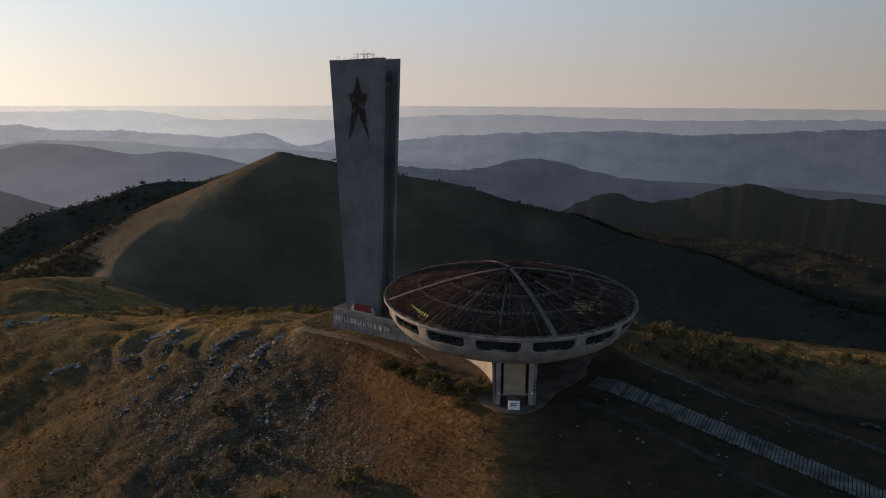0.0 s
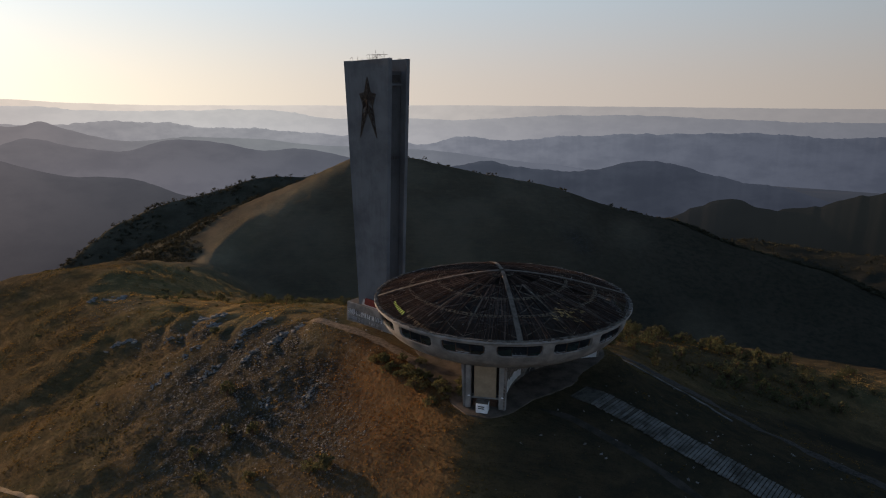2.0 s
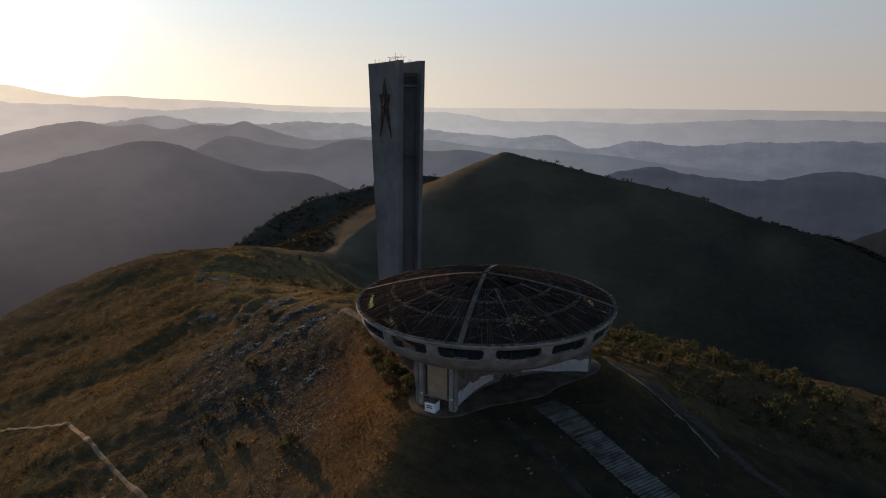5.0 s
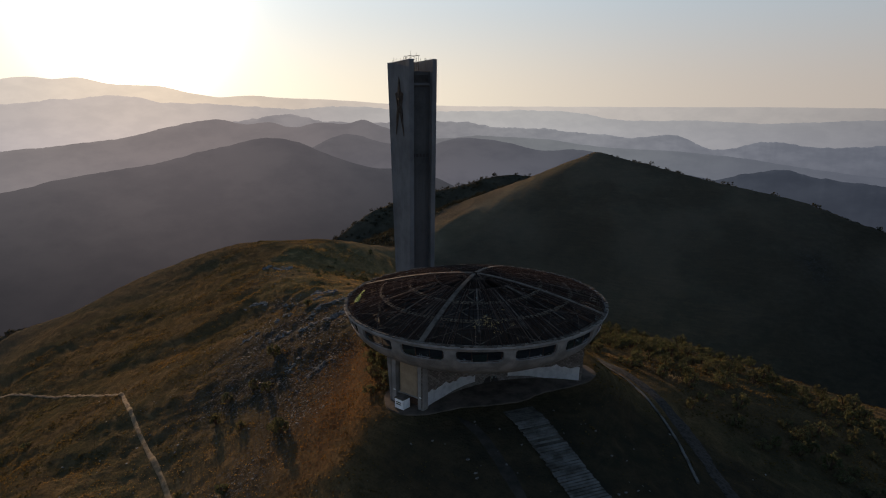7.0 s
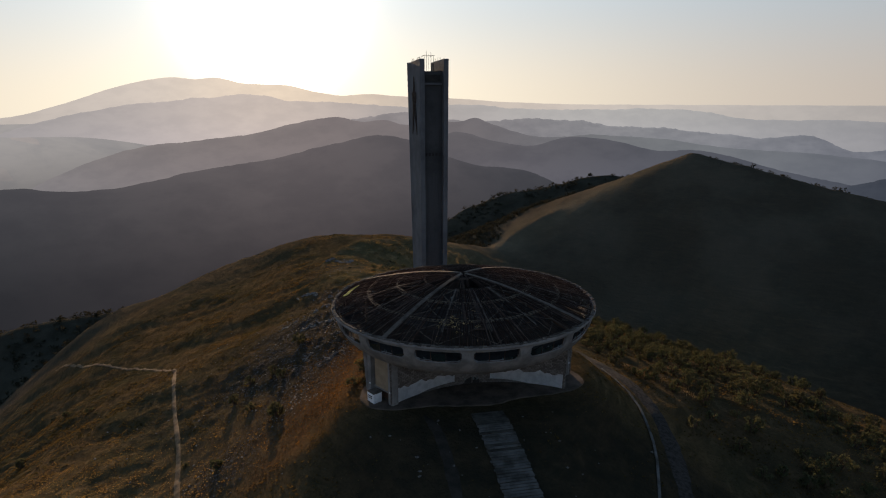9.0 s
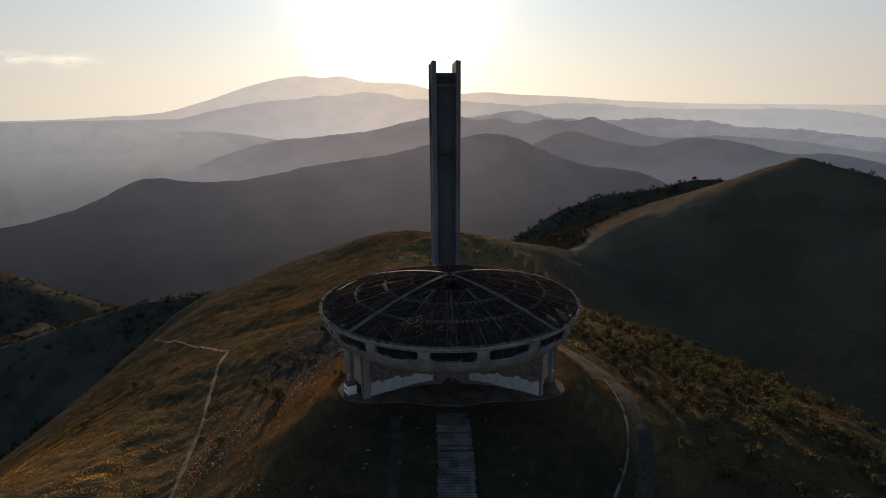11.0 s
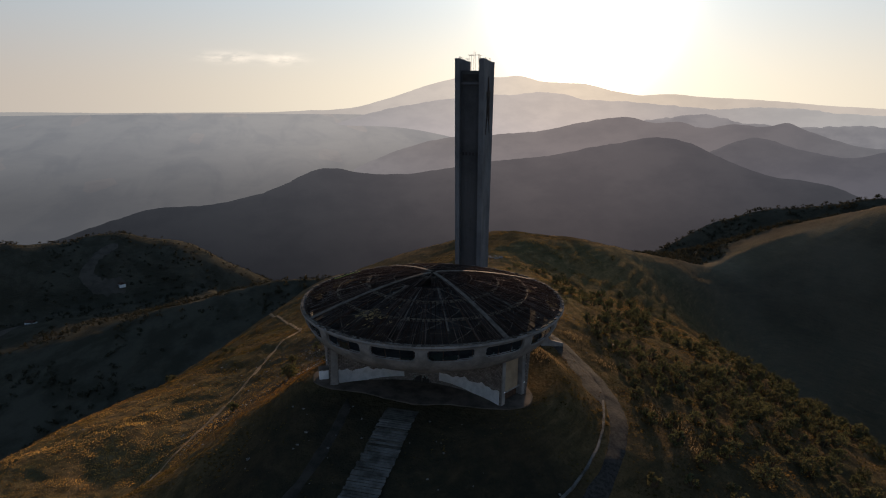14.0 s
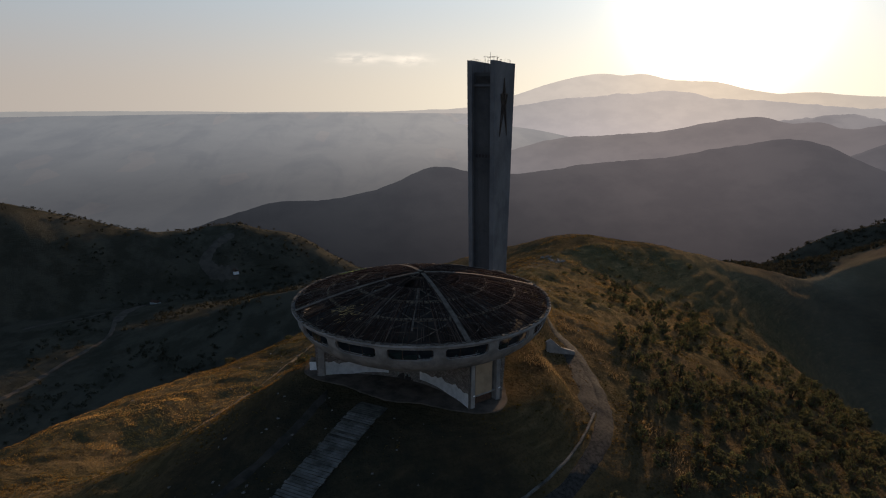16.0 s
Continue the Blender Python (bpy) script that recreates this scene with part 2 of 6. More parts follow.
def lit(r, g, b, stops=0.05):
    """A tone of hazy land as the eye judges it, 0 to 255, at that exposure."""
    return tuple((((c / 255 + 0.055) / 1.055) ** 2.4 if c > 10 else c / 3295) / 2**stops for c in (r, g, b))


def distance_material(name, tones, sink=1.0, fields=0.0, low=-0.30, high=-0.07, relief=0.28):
    """Far land with the thick evening air's light put into its own glow. tones: (azimuth, the air's colour there);
    sink: how the air's light changes towards the valley.
    """
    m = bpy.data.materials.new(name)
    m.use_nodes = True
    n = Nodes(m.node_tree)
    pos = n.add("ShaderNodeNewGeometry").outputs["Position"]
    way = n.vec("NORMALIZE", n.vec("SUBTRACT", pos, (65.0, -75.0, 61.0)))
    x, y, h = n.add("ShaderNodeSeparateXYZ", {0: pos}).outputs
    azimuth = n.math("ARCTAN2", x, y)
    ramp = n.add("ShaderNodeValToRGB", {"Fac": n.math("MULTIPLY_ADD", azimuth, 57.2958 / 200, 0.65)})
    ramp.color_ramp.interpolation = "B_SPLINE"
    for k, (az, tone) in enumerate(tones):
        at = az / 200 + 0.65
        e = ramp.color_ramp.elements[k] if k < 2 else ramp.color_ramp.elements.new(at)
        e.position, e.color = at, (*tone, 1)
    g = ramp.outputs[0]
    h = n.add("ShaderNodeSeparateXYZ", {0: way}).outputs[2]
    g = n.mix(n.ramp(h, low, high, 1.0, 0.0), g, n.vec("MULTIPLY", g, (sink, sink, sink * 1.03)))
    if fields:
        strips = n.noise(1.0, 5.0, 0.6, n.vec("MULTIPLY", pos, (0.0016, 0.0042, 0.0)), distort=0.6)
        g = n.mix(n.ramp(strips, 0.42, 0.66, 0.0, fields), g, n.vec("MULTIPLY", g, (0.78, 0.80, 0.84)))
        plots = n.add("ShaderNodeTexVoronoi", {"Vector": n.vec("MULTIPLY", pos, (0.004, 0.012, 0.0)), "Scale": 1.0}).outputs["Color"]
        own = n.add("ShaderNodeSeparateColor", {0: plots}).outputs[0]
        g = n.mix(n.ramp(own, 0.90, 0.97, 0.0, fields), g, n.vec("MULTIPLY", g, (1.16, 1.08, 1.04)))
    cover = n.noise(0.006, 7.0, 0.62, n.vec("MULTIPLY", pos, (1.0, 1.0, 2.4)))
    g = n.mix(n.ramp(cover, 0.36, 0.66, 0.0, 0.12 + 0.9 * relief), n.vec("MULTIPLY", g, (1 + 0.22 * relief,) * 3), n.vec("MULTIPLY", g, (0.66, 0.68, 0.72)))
    # folds turned from the sun are darkened in the glow itself
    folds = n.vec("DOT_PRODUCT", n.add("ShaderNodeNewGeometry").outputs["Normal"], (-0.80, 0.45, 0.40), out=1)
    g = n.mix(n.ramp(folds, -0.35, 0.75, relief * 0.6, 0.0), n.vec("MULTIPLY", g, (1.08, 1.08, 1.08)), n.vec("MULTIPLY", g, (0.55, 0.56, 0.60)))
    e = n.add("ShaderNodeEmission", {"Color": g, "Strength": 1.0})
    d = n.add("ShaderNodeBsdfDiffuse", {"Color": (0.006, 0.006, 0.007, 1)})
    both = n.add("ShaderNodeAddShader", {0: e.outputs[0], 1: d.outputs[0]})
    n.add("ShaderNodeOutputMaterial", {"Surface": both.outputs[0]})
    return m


# ---------------------------------------------------------------- the lie of the land
rng = np.random.default_rng(7)
TABLE = rng.random((256, 256))


def wob(x, y, size, seed=0):
    """Smooth value noise from -1 to 1."""
    x, y = np.asarray(x) / size + 37.3 * seed, np.asarray(y) / size + 11.7 * seed
    i, j = np.floor(x).astype(int), np.floor(y).astype(int)
    u, v = x - i, y - j
    u, v = u * u * (3 - 2 * u), v * v * (3 - 2 * v)
    g = lambda a, b: TABLE[a % 256, b % 256]
    return 2 * ((g(i, j) * (1 - u) + g(i + 1, j) * u) * (1 - v) + (g(i, j + 1) * (1 - u) + g(i + 1, j + 1) * u) * v) - 1


FRONT = radians(-32)                  # the monument's axis, from the tower to the stairs
CU, SU = math.cos(FRONT), math.sin(FRONT)
# crest lines of the hills: x, y, height
NEAR_CREST = [(330, -120, -105), (210, -95, -58), (120, -68, -24), (60, -38, -6.5), (0, 0, 1.0), (-45, 17, 0.0), (-71, 30, -4), (-97, 43, -9.5), (-126, 52, -13), (-165, 78, -17.5), (-192, 112, -20), (-200, 145, -25), (-205, 181, -35), (-212, 209, -41), (-245, 255, -52)]
HILL_SPUR = [(-245, 255, -52), (-252, 295, -51), (-246, 340, -44), (-226, 385, -30), (-205, 418, -15), (-163, 444, 7)]
HILL_CREST = [(-163, 444, 7), (-125, 450, 0), (-61, 456, -15), (2, 463, -28), (60, 461, -41), (98, 458, -48), (146, 438, -63), (215, 412, -74), (262, 388, -95), (350, 340, -130)]
FRONT_SPUR = [(-5, -22, -0.6), (-3, -33, -4.2), (4, -46, -8.8), (13, -60, -14), (24, -78, -22)]
EAST_SPUR = [(40, 58, -19.5), (75, 60, -23.5), (102, 56, -24.6), (140, 50, -26), (190, 38, -40)]
WEST_SPUR = [(-192, 112, -21), (-232, 103, -32), (-285, 70, -57), (-335, 45, -105), (-400, 20, -180)]
WOOD_SPUR = [(-385, 120, -98), (-430, 80, -108), (-447, 30, -109), (-450, -10, -108), (-452, -45, -114), (-462, -100, -128), (-475, -160, -150)]
# smaller rises and hollows: x, y, radius, height
LAND_NEAR = [
    (-20, -70, 26, -13), (-52, -52, 17, -3.8), (-82, -42, 16, -1.5),
    (-140, -80, 90, -9),
    (-242, 200, 90, 1.7),
    (-162, 33, 60, -3.7),
    (-63, -26, 40, -7.5),
    (-220, -80, 60, -3.3),
    (-337, 1, 40, 4.9),
    (-272, 104, 40, 5.1),
    (-166, 126, 40, -4.1),
    (-40, -117, 40, 1.4),
    (-215, 40, 40, -3.1),
    (-260, -120, 90, -4.2),
    (-59, 114, 40, -3.5),
    (-116, -70, 40, -5.1),
    (-194, -52, 40, -2.8),
    (-123, 18, 40, -4.1),
    (-197, -14, 60, -2.8),
    (-235, 121, 40, 3.1),
    (-208, 210, 40, 3.2),
    (-108, 90, 40, 1.7),
    (-54, 22, 40, 1.4),
    (-244, 229, 40, 2.7),
    (-253, 79, 40, -4.9),
    (-287, 42, 40, 1.2),
]
LAND_FAR = [
    (-131, 251, 80, -11.6),
    (270, 440, 120, -6.8),
    (-60, 270, 55, -4.9),
    (-149, 238, 55, -9.3),
    (-7, 407, 80, 5.3),
    (-156, 359, 120, -4.6),
    (-118, 254, 55, -7.8),
    (65, 440, 55, -3.9),
    (-138, 247, 55, -8.5),
    (-60, 270, 80, -9.3),
    (25, 384, 55, 3.8),
    (-169, 275, 80, -4.8),
    (-264, 295, 32, -4.2),
    (-260, 280, 32, -4.1),
    (-264, 295, 40, -1.7),
    (-245, 261, 40, -1.6),
]
LEFT_WOOD = [(-62, -190), (-56, -150), (-49, -113), (-43.6, -79), (-40, -64), (-37, -57), (-30, -41), (-27, -42), (-23, -36), (-10, -70), (0, -120)]
LEFT_HILLS = [(-150, 10), (-135, -25), (-123, -74), (-117, -107), (-111, -129), (-108, -133), (-105.3, -126), (-102, -136), (-98, -152), (-94.5, -177), (-91, -208), (-87, -250), (-83, -340), (-79, -460)]
RIGHT_HILLS = [(2, -265), (8, -215), (11.3, -178), (15.4, -146), (20, -160), (24, -128), (28, -116), (31, -126), (38, -129), (60, -132)]


def along(nodes, a):
    """A smooth line through (azimuth, height) nodes."""
    x, z = np.array(nodes, float).T
    n = len(x)
    slope = np.gradient(z, x)
    k = np.clip(np.searchsorted(x, a) - 1, 0, n - 2)
    h = x[k + 1] - x[k]
    t = np.clip((a - x[k]) / h, 0, 1)
    return (2 * t**3 - 3 * t**2 + 1) * z[k] + (t**3 - 2 * t**2 + t) * h * slope[k] + (3 * t**2 - 2 * t**3) * z[k + 1] + (t**3 - t**2) * h * slope[k + 1]


def step(v, lo, hi):
    t = np.clip((np.asarray(v) - lo) / (hi - lo), 0, 1)
    return t * t * (3 - 2 * t)


def tent(x, y, crest, gentle, edge, steep, soft=6.0):
    """The height of a hill with that crest line: gentle slopes that steepen past the edge."""
    z = np.full(x.shape, -400.0)
    for (x0, y0, z0), (x1, y1, z1) in zip(crest, crest[1:]):
        dx, dy = x1 - x0, y1 - y0
        t = np.clip(((x - x0) * dx + (y - y0) * dy) / (dx * dx + dy * dy), 0, 1)
        d = np.hypot(x - x0 - t * dx, y - y0 - t * dy)
        over = np.maximum(d - edge, 0)
        fall = gentle * (np.sqrt(d * d + soft * soft) - soft) + steep * over * over / (over + 35.0)
        z = np.maximum(z, z0 + (z1 - z0) * t - fall)
    return z


def land(x, y, relief=True):
    """The ground's height."""
    x, y = np.asarray(x, float), np.asarray(y, float)
    x, y = np.broadcast_arrays(x, y)
    r, a = np.hypot(x, y), np.degrees(np.arctan2(x, y))
    hills = [tent(x, y, NEAR_CREST, 0.33, 105, 0.5, 14.0), tent(x, y, EAST_SPUR, 0.3, 60, 0.3, 10.0), tent(x, y, FRONT_SPUR, 0.42, 60, 0.3, 2.0), tent(x, y, WEST_SPUR, 0.33, 60, 0.5), tent(x, y, WOOD_SPUR, 0.38, 90, 0.3), tent(x, y, HILL_SPUR, 0.39, 90, 0.25, 4.0), tent(x, y, HILL_CREST, 0.46, 260, 0.2, 10.0)]
    top = np.maximum.reduce(hills)
    z = top + 5.0 * np.log(sum(np.exp((h - top) / 5.0) for h in hills))
    floor = -185.0 + 72 * step(y + 0.3 * x, 40, 200) * step(x, -330, -230) - 170 * step(r, 330, 560) * step(a, -97, -88) * (1 - step(a, -54, -46))
    z = np.maximum(z, floor) + 9.0 * np.log1p(np.exp(-np.abs(z - floor) / 9.0))
    for cx, cy, s, h in LAND_NEAR + LAND_FAR:
        z = z + h * np.exp(-((x - cx) ** 2 + (y - cy) ** 2) / s**2)
    # soil slips and sheep walks: low scarps that follow the slope
    if relief:
        crest_y = np.interp(-x, [45, 71, 97, 126, 165, 192, 205], [17, 30, 43, 52, 78, 112, 181])
        gentle = step(y - crest_y, -26, -4)
        slip = step(-x, 52, 80) * (1 - step(r, 230, 330)) * (0.12 + 0.88 * gentle) * step(wob(x, y, 48, 15) + 0.6 * wob(x, y, 17, 19), -0.6, 0.7)
        turn_ = (z + 2.2 * wob(x, y, 34, 16) + 0.6 * wob(x, y, 9, 17)) / 3.6
        z = z + slip * 0.8 * (np.sin(2 * np.pi * turn_) + 0.4 * np.sin(4 * np.pi * turn_ + 0.8))
        turn_ = (z + 0.8 * wob(x, y, 15, 18)) / 1.15
        z = z + step(-x, 30, 60) * (1 - step(r, 200, 280)) * 0.14 * np.sin(2 * np.pi * turn_)
    # far off the ground sinks into the valleys
    z = z - 150 * step(r, 620, 1350)
    for nodes, dist, wide in ((LEFT_WOOD, 660, 130), (LEFT_HILLS, 820, 230)):
        crest = along(nodes, a)
        inside = step(a, nodes[0][0] - 4, nodes[0][0] + 2) * (1 - step(a, nodes[-1][0] - 2, nodes[-1][0] + 6))
        hill = -620 + (crest + 620) * np.exp(-(((r - dist) / wide) ** 2)) * inside
        z = np.where(hill > z, hill, z) + 0.0
    amp = 0.25 + 0.75 * step(r, 32, 70)
    z = z + amp * (0.7 * wob(x, y, 46, 1) * step(r, 50, 150) + 0.35 * wob(x, y, 17, 2) + 0.5 * (0.5 - np.abs(wob(x + 0.5 * y, y - 0.5 * x, 31, 9))) * step(r, 60, 110) + 0.5 * wob(x, y, 6.5, 3) + 0.24 * wob(x, y, 2.6, 4))
    z = z + step(r, 480, 620) * (5 * wob(x, y, 90, 5) + 2.5 * wob(x, y, 30, 6))
    broken = np.exp(-((x + 66) ** 2 + (y - 4) ** 2) / 34.0**2)
    z = z + broken * (0.7 * np.abs(wob(x + 0.6 * y, 0.35 * (y - 0.6 * x), 5.5, 7)) + 0.45 * np.abs(wob(x, y, 2.4, 8)) - 0.5)
    # the levelled top: apron of the hall, foot of the tower, and the bank of the stairs
    u, v = x * CU + y * SU, -x * SU + y * CU
    sw = 9.0 * np.exp(-(((np.degrees(np.arctan2(v, u)) + 104) / 30.0) ** 2))
    flat = 1 - step(np.hypot(np.where(u < -44, 1.7 * (u + 44), np.maximum(u, 0)), v * np.where(u < 0, 1 + 0.9 * step(-u, 5, 40), 1)), 26.5 - sw, 38.0 - sw)
    z = z * (1 - flat) - 0.12 * flat - 0.5 * step(-u, 40, 52) * flat
    bank = (1 - np.where(v < 0, step(-v, 14.0, 31.0), step(v, 5.0, 17.0))) * step(u, 18, 26) * (1 - step(u, 88, 108))
    line = np.where(u < 26, -0.12, -0.12 - 0.185 * (u - 26)) - 0.25
    return z * (1 - bank) + line * bank


def sheet(name, X, Y, Z, mat, closed):
    """A grid of quads from three arrays (rings x spokes)."""
    rows, cols = X.shape
    me = bpy.data.meshes.new(name)
    co = np.stack([X, Y, Z], -1).reshape(-1, 3)
    i, j = np.meshgrid(np.arange(rows - 1), np.arange(cols if closed else cols - 1), indexing="ij")
    k = (j + 1) % cols
    quads = np.stack([i * cols + j, i * cols + k, (i + 1) * cols + k, (i + 1) * cols + j], -1).reshape(-1, 4)
    me.vertices.add(len(co)), me.loops.add(quads.size), me.polygons.add(len(quads))
    me.vertices.foreach_set("co", co.ravel())
    me.loops.foreach_set("vertex_index", quads.ravel())
    me.polygons.foreach_set("loop_start", np.arange(0, quads.size, 4))
    me.update(calc_edges=True)
    me.materials.append(mat)
    me.shade_smooth()
    return new(name, me)


# one sheet of ground, fine near the top and coarse far off
radii = np.concatenate([[0.05], np.geomspace(2.0, 1500.0, 460)])
spokes = np.radians(np.linspace(0, 360, 1200, endpoint=False))
GX, GY = radii[:, None] * np.sin(spokes)[None, :], radii[:, None] * np.cos(spokes)[None, :]
GZ = land(GX, GY)
ground = tagged(sheet("ground", GX, GY, GZ, GROUND, True), "dry grassy hilltop with stony slopes and wooded far hills", "ground", kind="structure")


def cover(x, y):
    """How stony, wooded and rusty-brown the ground is."""
    r, a = np.hypot(x, y), np.degrees(np.arctan2(x, y))
    blob = lambda cx, cy, s: np.exp(-((x - cx) ** 2 + (y - cy) ** 2) / s**2)
    stony = np.clip(0.9 * blob(-66, 14, 13) + 0.9 * blob(-45, -4, 8) + 0.8 * blob(-72, 4, 14) + 0.55 * blob(-92, 9, 15) + 0.9 * blob(-36, -21, 9) + 0.8 * blob(-53, -13, 9) + 0.9 * blob(-100, 40, 10) + 0.7 * blob(-118, 40, 9) + 0.6 * blob(-78, 21, 10) + 0.6 * blob(-71, -16, 12) + 0.8 * blob(-31, -44, 11) + 0.6 * blob(-155, 72, 14) + 0.3 * blob(-60, 0, 45) + 0.95 * blob(24, 385, 11) + 0.7 * blob(32, 374, 9) + 0.5 * blob(80, 330, 14), 0, 1)
    spur = np.interp(y, [n[1] for n in HILL_SPUR], [n[0] for n in HILL_SPUR])
    crest = np.interp(x, [n[0] for n in HILL_CREST], [n[1] for n in HILL_CREST])
    edge = 4 + 24 * step(y, 300, 350)
    west = step(spur - x - 0.3 * np.maximum(y - 300, 0) - edge, 0, 16) * step(y, 246, 266)
    north = step(y - crest, 4, 24) * step(x, -170, -140)
    east = step(x, 240, 330) * step(y, 60, 160)
    wooded = np.clip(np.where(y > 300, np.maximum(west, north), west) + east + step(r, 250, 330) * step(-a, 101, 106) + step(r, 345, 375) * step(-a, 70, 76) + step(r, 430, 560) * (a < -93) + step(r, 560, 700) * (a > 0), 0, 1)
    rusty = np.clip(0.9 * blob(-18, -22, 15) + 0.8 * blob(-34, 0, 13) + 0.6 * blob(-10, -40, 11) + 0.5 * blob(-28, -12, 16), 0, 1) * (1 - step(x + 4 * wob(x, y, 8, 29), -16, 8))
    return stony, wooded, rusty


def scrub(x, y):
    """How far the turf is darkened: scrub on the north-east slope, painted-in shade on the bank before the hall."""
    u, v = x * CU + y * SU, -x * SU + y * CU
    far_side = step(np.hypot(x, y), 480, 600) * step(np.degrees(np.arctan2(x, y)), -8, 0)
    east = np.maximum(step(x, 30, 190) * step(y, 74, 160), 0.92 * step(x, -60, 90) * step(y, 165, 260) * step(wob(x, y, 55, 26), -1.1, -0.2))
    # front: near-black turf in place of the shade before the hall
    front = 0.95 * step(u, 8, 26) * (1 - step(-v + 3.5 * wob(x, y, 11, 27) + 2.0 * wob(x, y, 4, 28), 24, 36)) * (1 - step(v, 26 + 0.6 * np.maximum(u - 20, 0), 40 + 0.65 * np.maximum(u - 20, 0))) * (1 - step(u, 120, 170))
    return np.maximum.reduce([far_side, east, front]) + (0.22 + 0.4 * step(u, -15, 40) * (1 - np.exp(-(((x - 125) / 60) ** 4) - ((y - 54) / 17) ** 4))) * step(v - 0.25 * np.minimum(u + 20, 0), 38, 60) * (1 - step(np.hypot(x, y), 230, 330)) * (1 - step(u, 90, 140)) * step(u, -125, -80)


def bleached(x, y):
    """How far the grass is gold, dry and with low sunlight brightened into its colour: on the plateau, the south-west
    slope, the east shoulder and the big hill's spur.
    """
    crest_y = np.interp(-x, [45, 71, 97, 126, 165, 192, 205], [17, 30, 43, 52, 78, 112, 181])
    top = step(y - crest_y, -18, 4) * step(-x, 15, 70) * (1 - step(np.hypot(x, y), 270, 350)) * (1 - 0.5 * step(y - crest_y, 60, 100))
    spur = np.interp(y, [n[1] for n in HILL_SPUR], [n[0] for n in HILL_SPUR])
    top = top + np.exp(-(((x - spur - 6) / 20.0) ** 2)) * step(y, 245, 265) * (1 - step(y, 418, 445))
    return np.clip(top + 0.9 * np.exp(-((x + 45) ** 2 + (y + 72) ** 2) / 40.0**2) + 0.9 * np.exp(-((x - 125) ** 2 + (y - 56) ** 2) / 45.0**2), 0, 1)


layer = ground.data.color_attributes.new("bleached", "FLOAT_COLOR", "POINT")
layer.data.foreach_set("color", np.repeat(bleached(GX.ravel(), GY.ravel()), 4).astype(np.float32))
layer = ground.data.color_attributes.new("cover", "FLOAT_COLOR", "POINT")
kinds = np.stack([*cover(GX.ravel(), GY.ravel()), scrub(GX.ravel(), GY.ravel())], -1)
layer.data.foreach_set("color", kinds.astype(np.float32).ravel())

# ---------------------------------------------------------------- the distance
FAR_RANGE = [(-125, -70), (-108, -84), (-94, -100), (-85, -85), (-80, -55), (-77.5, 0), (-74, 92), (-71, 148), (-69.2, 164), (-67.6, 150), (-66, 160), (-63.8, 124), (-62.4, 116), (-60.5, 112), (-58, 66), (-55.8, 38), (-53, 46), (-50.9, 32), (-46, 12), (-42, -12), (-37, -30), (-27, -40), (-8, -42), (10, -45), (40, -36)]
SECOND_RANGE = [(-97, -480), (-91, -360), (-87, -271), (-82, -150), (-78, -71), (-74, -14), (-71, 10), (-66.5, 38), (-62.3, 44), (-60.5, 15), (-56, 0), (-53, -20), (-49, -40), (-45.7, -22), (-40, -52), (-35, -60), (-26, -64), (-20, -118), (-15, -112), (-10, -130), (-4, -105), (5, -88), (13, -104), (20, -110), (34, -86), (44, -80)]
THIRD_RANGE = [(-64, -190), (-54, -86), (-51, -52), (-47.5, -88), (-43.3, -105), (-40.3, -97), (-36, -100), (-31, -138), (-26, -150), (-20, -185), (-16, -175), (-13.5, -245), (-9.5, -200), (-5, -215), (0, -190), (5, -172), (10, -166), (15, -150), (20, -160), (28, -138), (34, -112), (44, -105)]
FOURTH_RANGE = [(-86, -430), (-82, -340), (-77, -225), (-72.5, -163), (-68, -145), (-64, -123), (-60, -80), (-56.3, -52), (-54, -75), (-52, -68), (-50, -93), (-48, -76), (-45, -77), (-44, -62), (-42, -100), (-38, -152), (-33, -142), (-28.5, -152), (-22, -190), (-16, -205), (-11, -225), (-5, -262), (5, -310)]
FIFTH_RANGE = [(-50, -150), (-45.6, -82), (-42, -110), (-38.7, -128), (-35, -97), (-31, -110), (-27.5, -140), (-24.5, -136), (-20.5, -165), (-18, -190), (-12, -230), (-4, -260)]
RIGHT_RANGE = [(-18, -240), (-13, -185), (-10.5, -161), (-7, -142), (-4, -158), (0, -170), (2.5, -163), (6.5, -130), (11, -146), (14, -170), (18, -185), (24, -225), (34, -250), (44, -240)]
DARK_RIDGE = [(-112, -370), (-105.6, -303), (-100, -250), (-93, -238), (-88.6, -208), (-84, -155), (-79.6, -168), (-74, -165), (-69.5, -138), (-63, -117), (-57, -78), (-53.3, -55), (-50, -70), (-47.8, -102), (-44.5, -135), (-38, -165), (-35.5, -200), (-30, -260)]


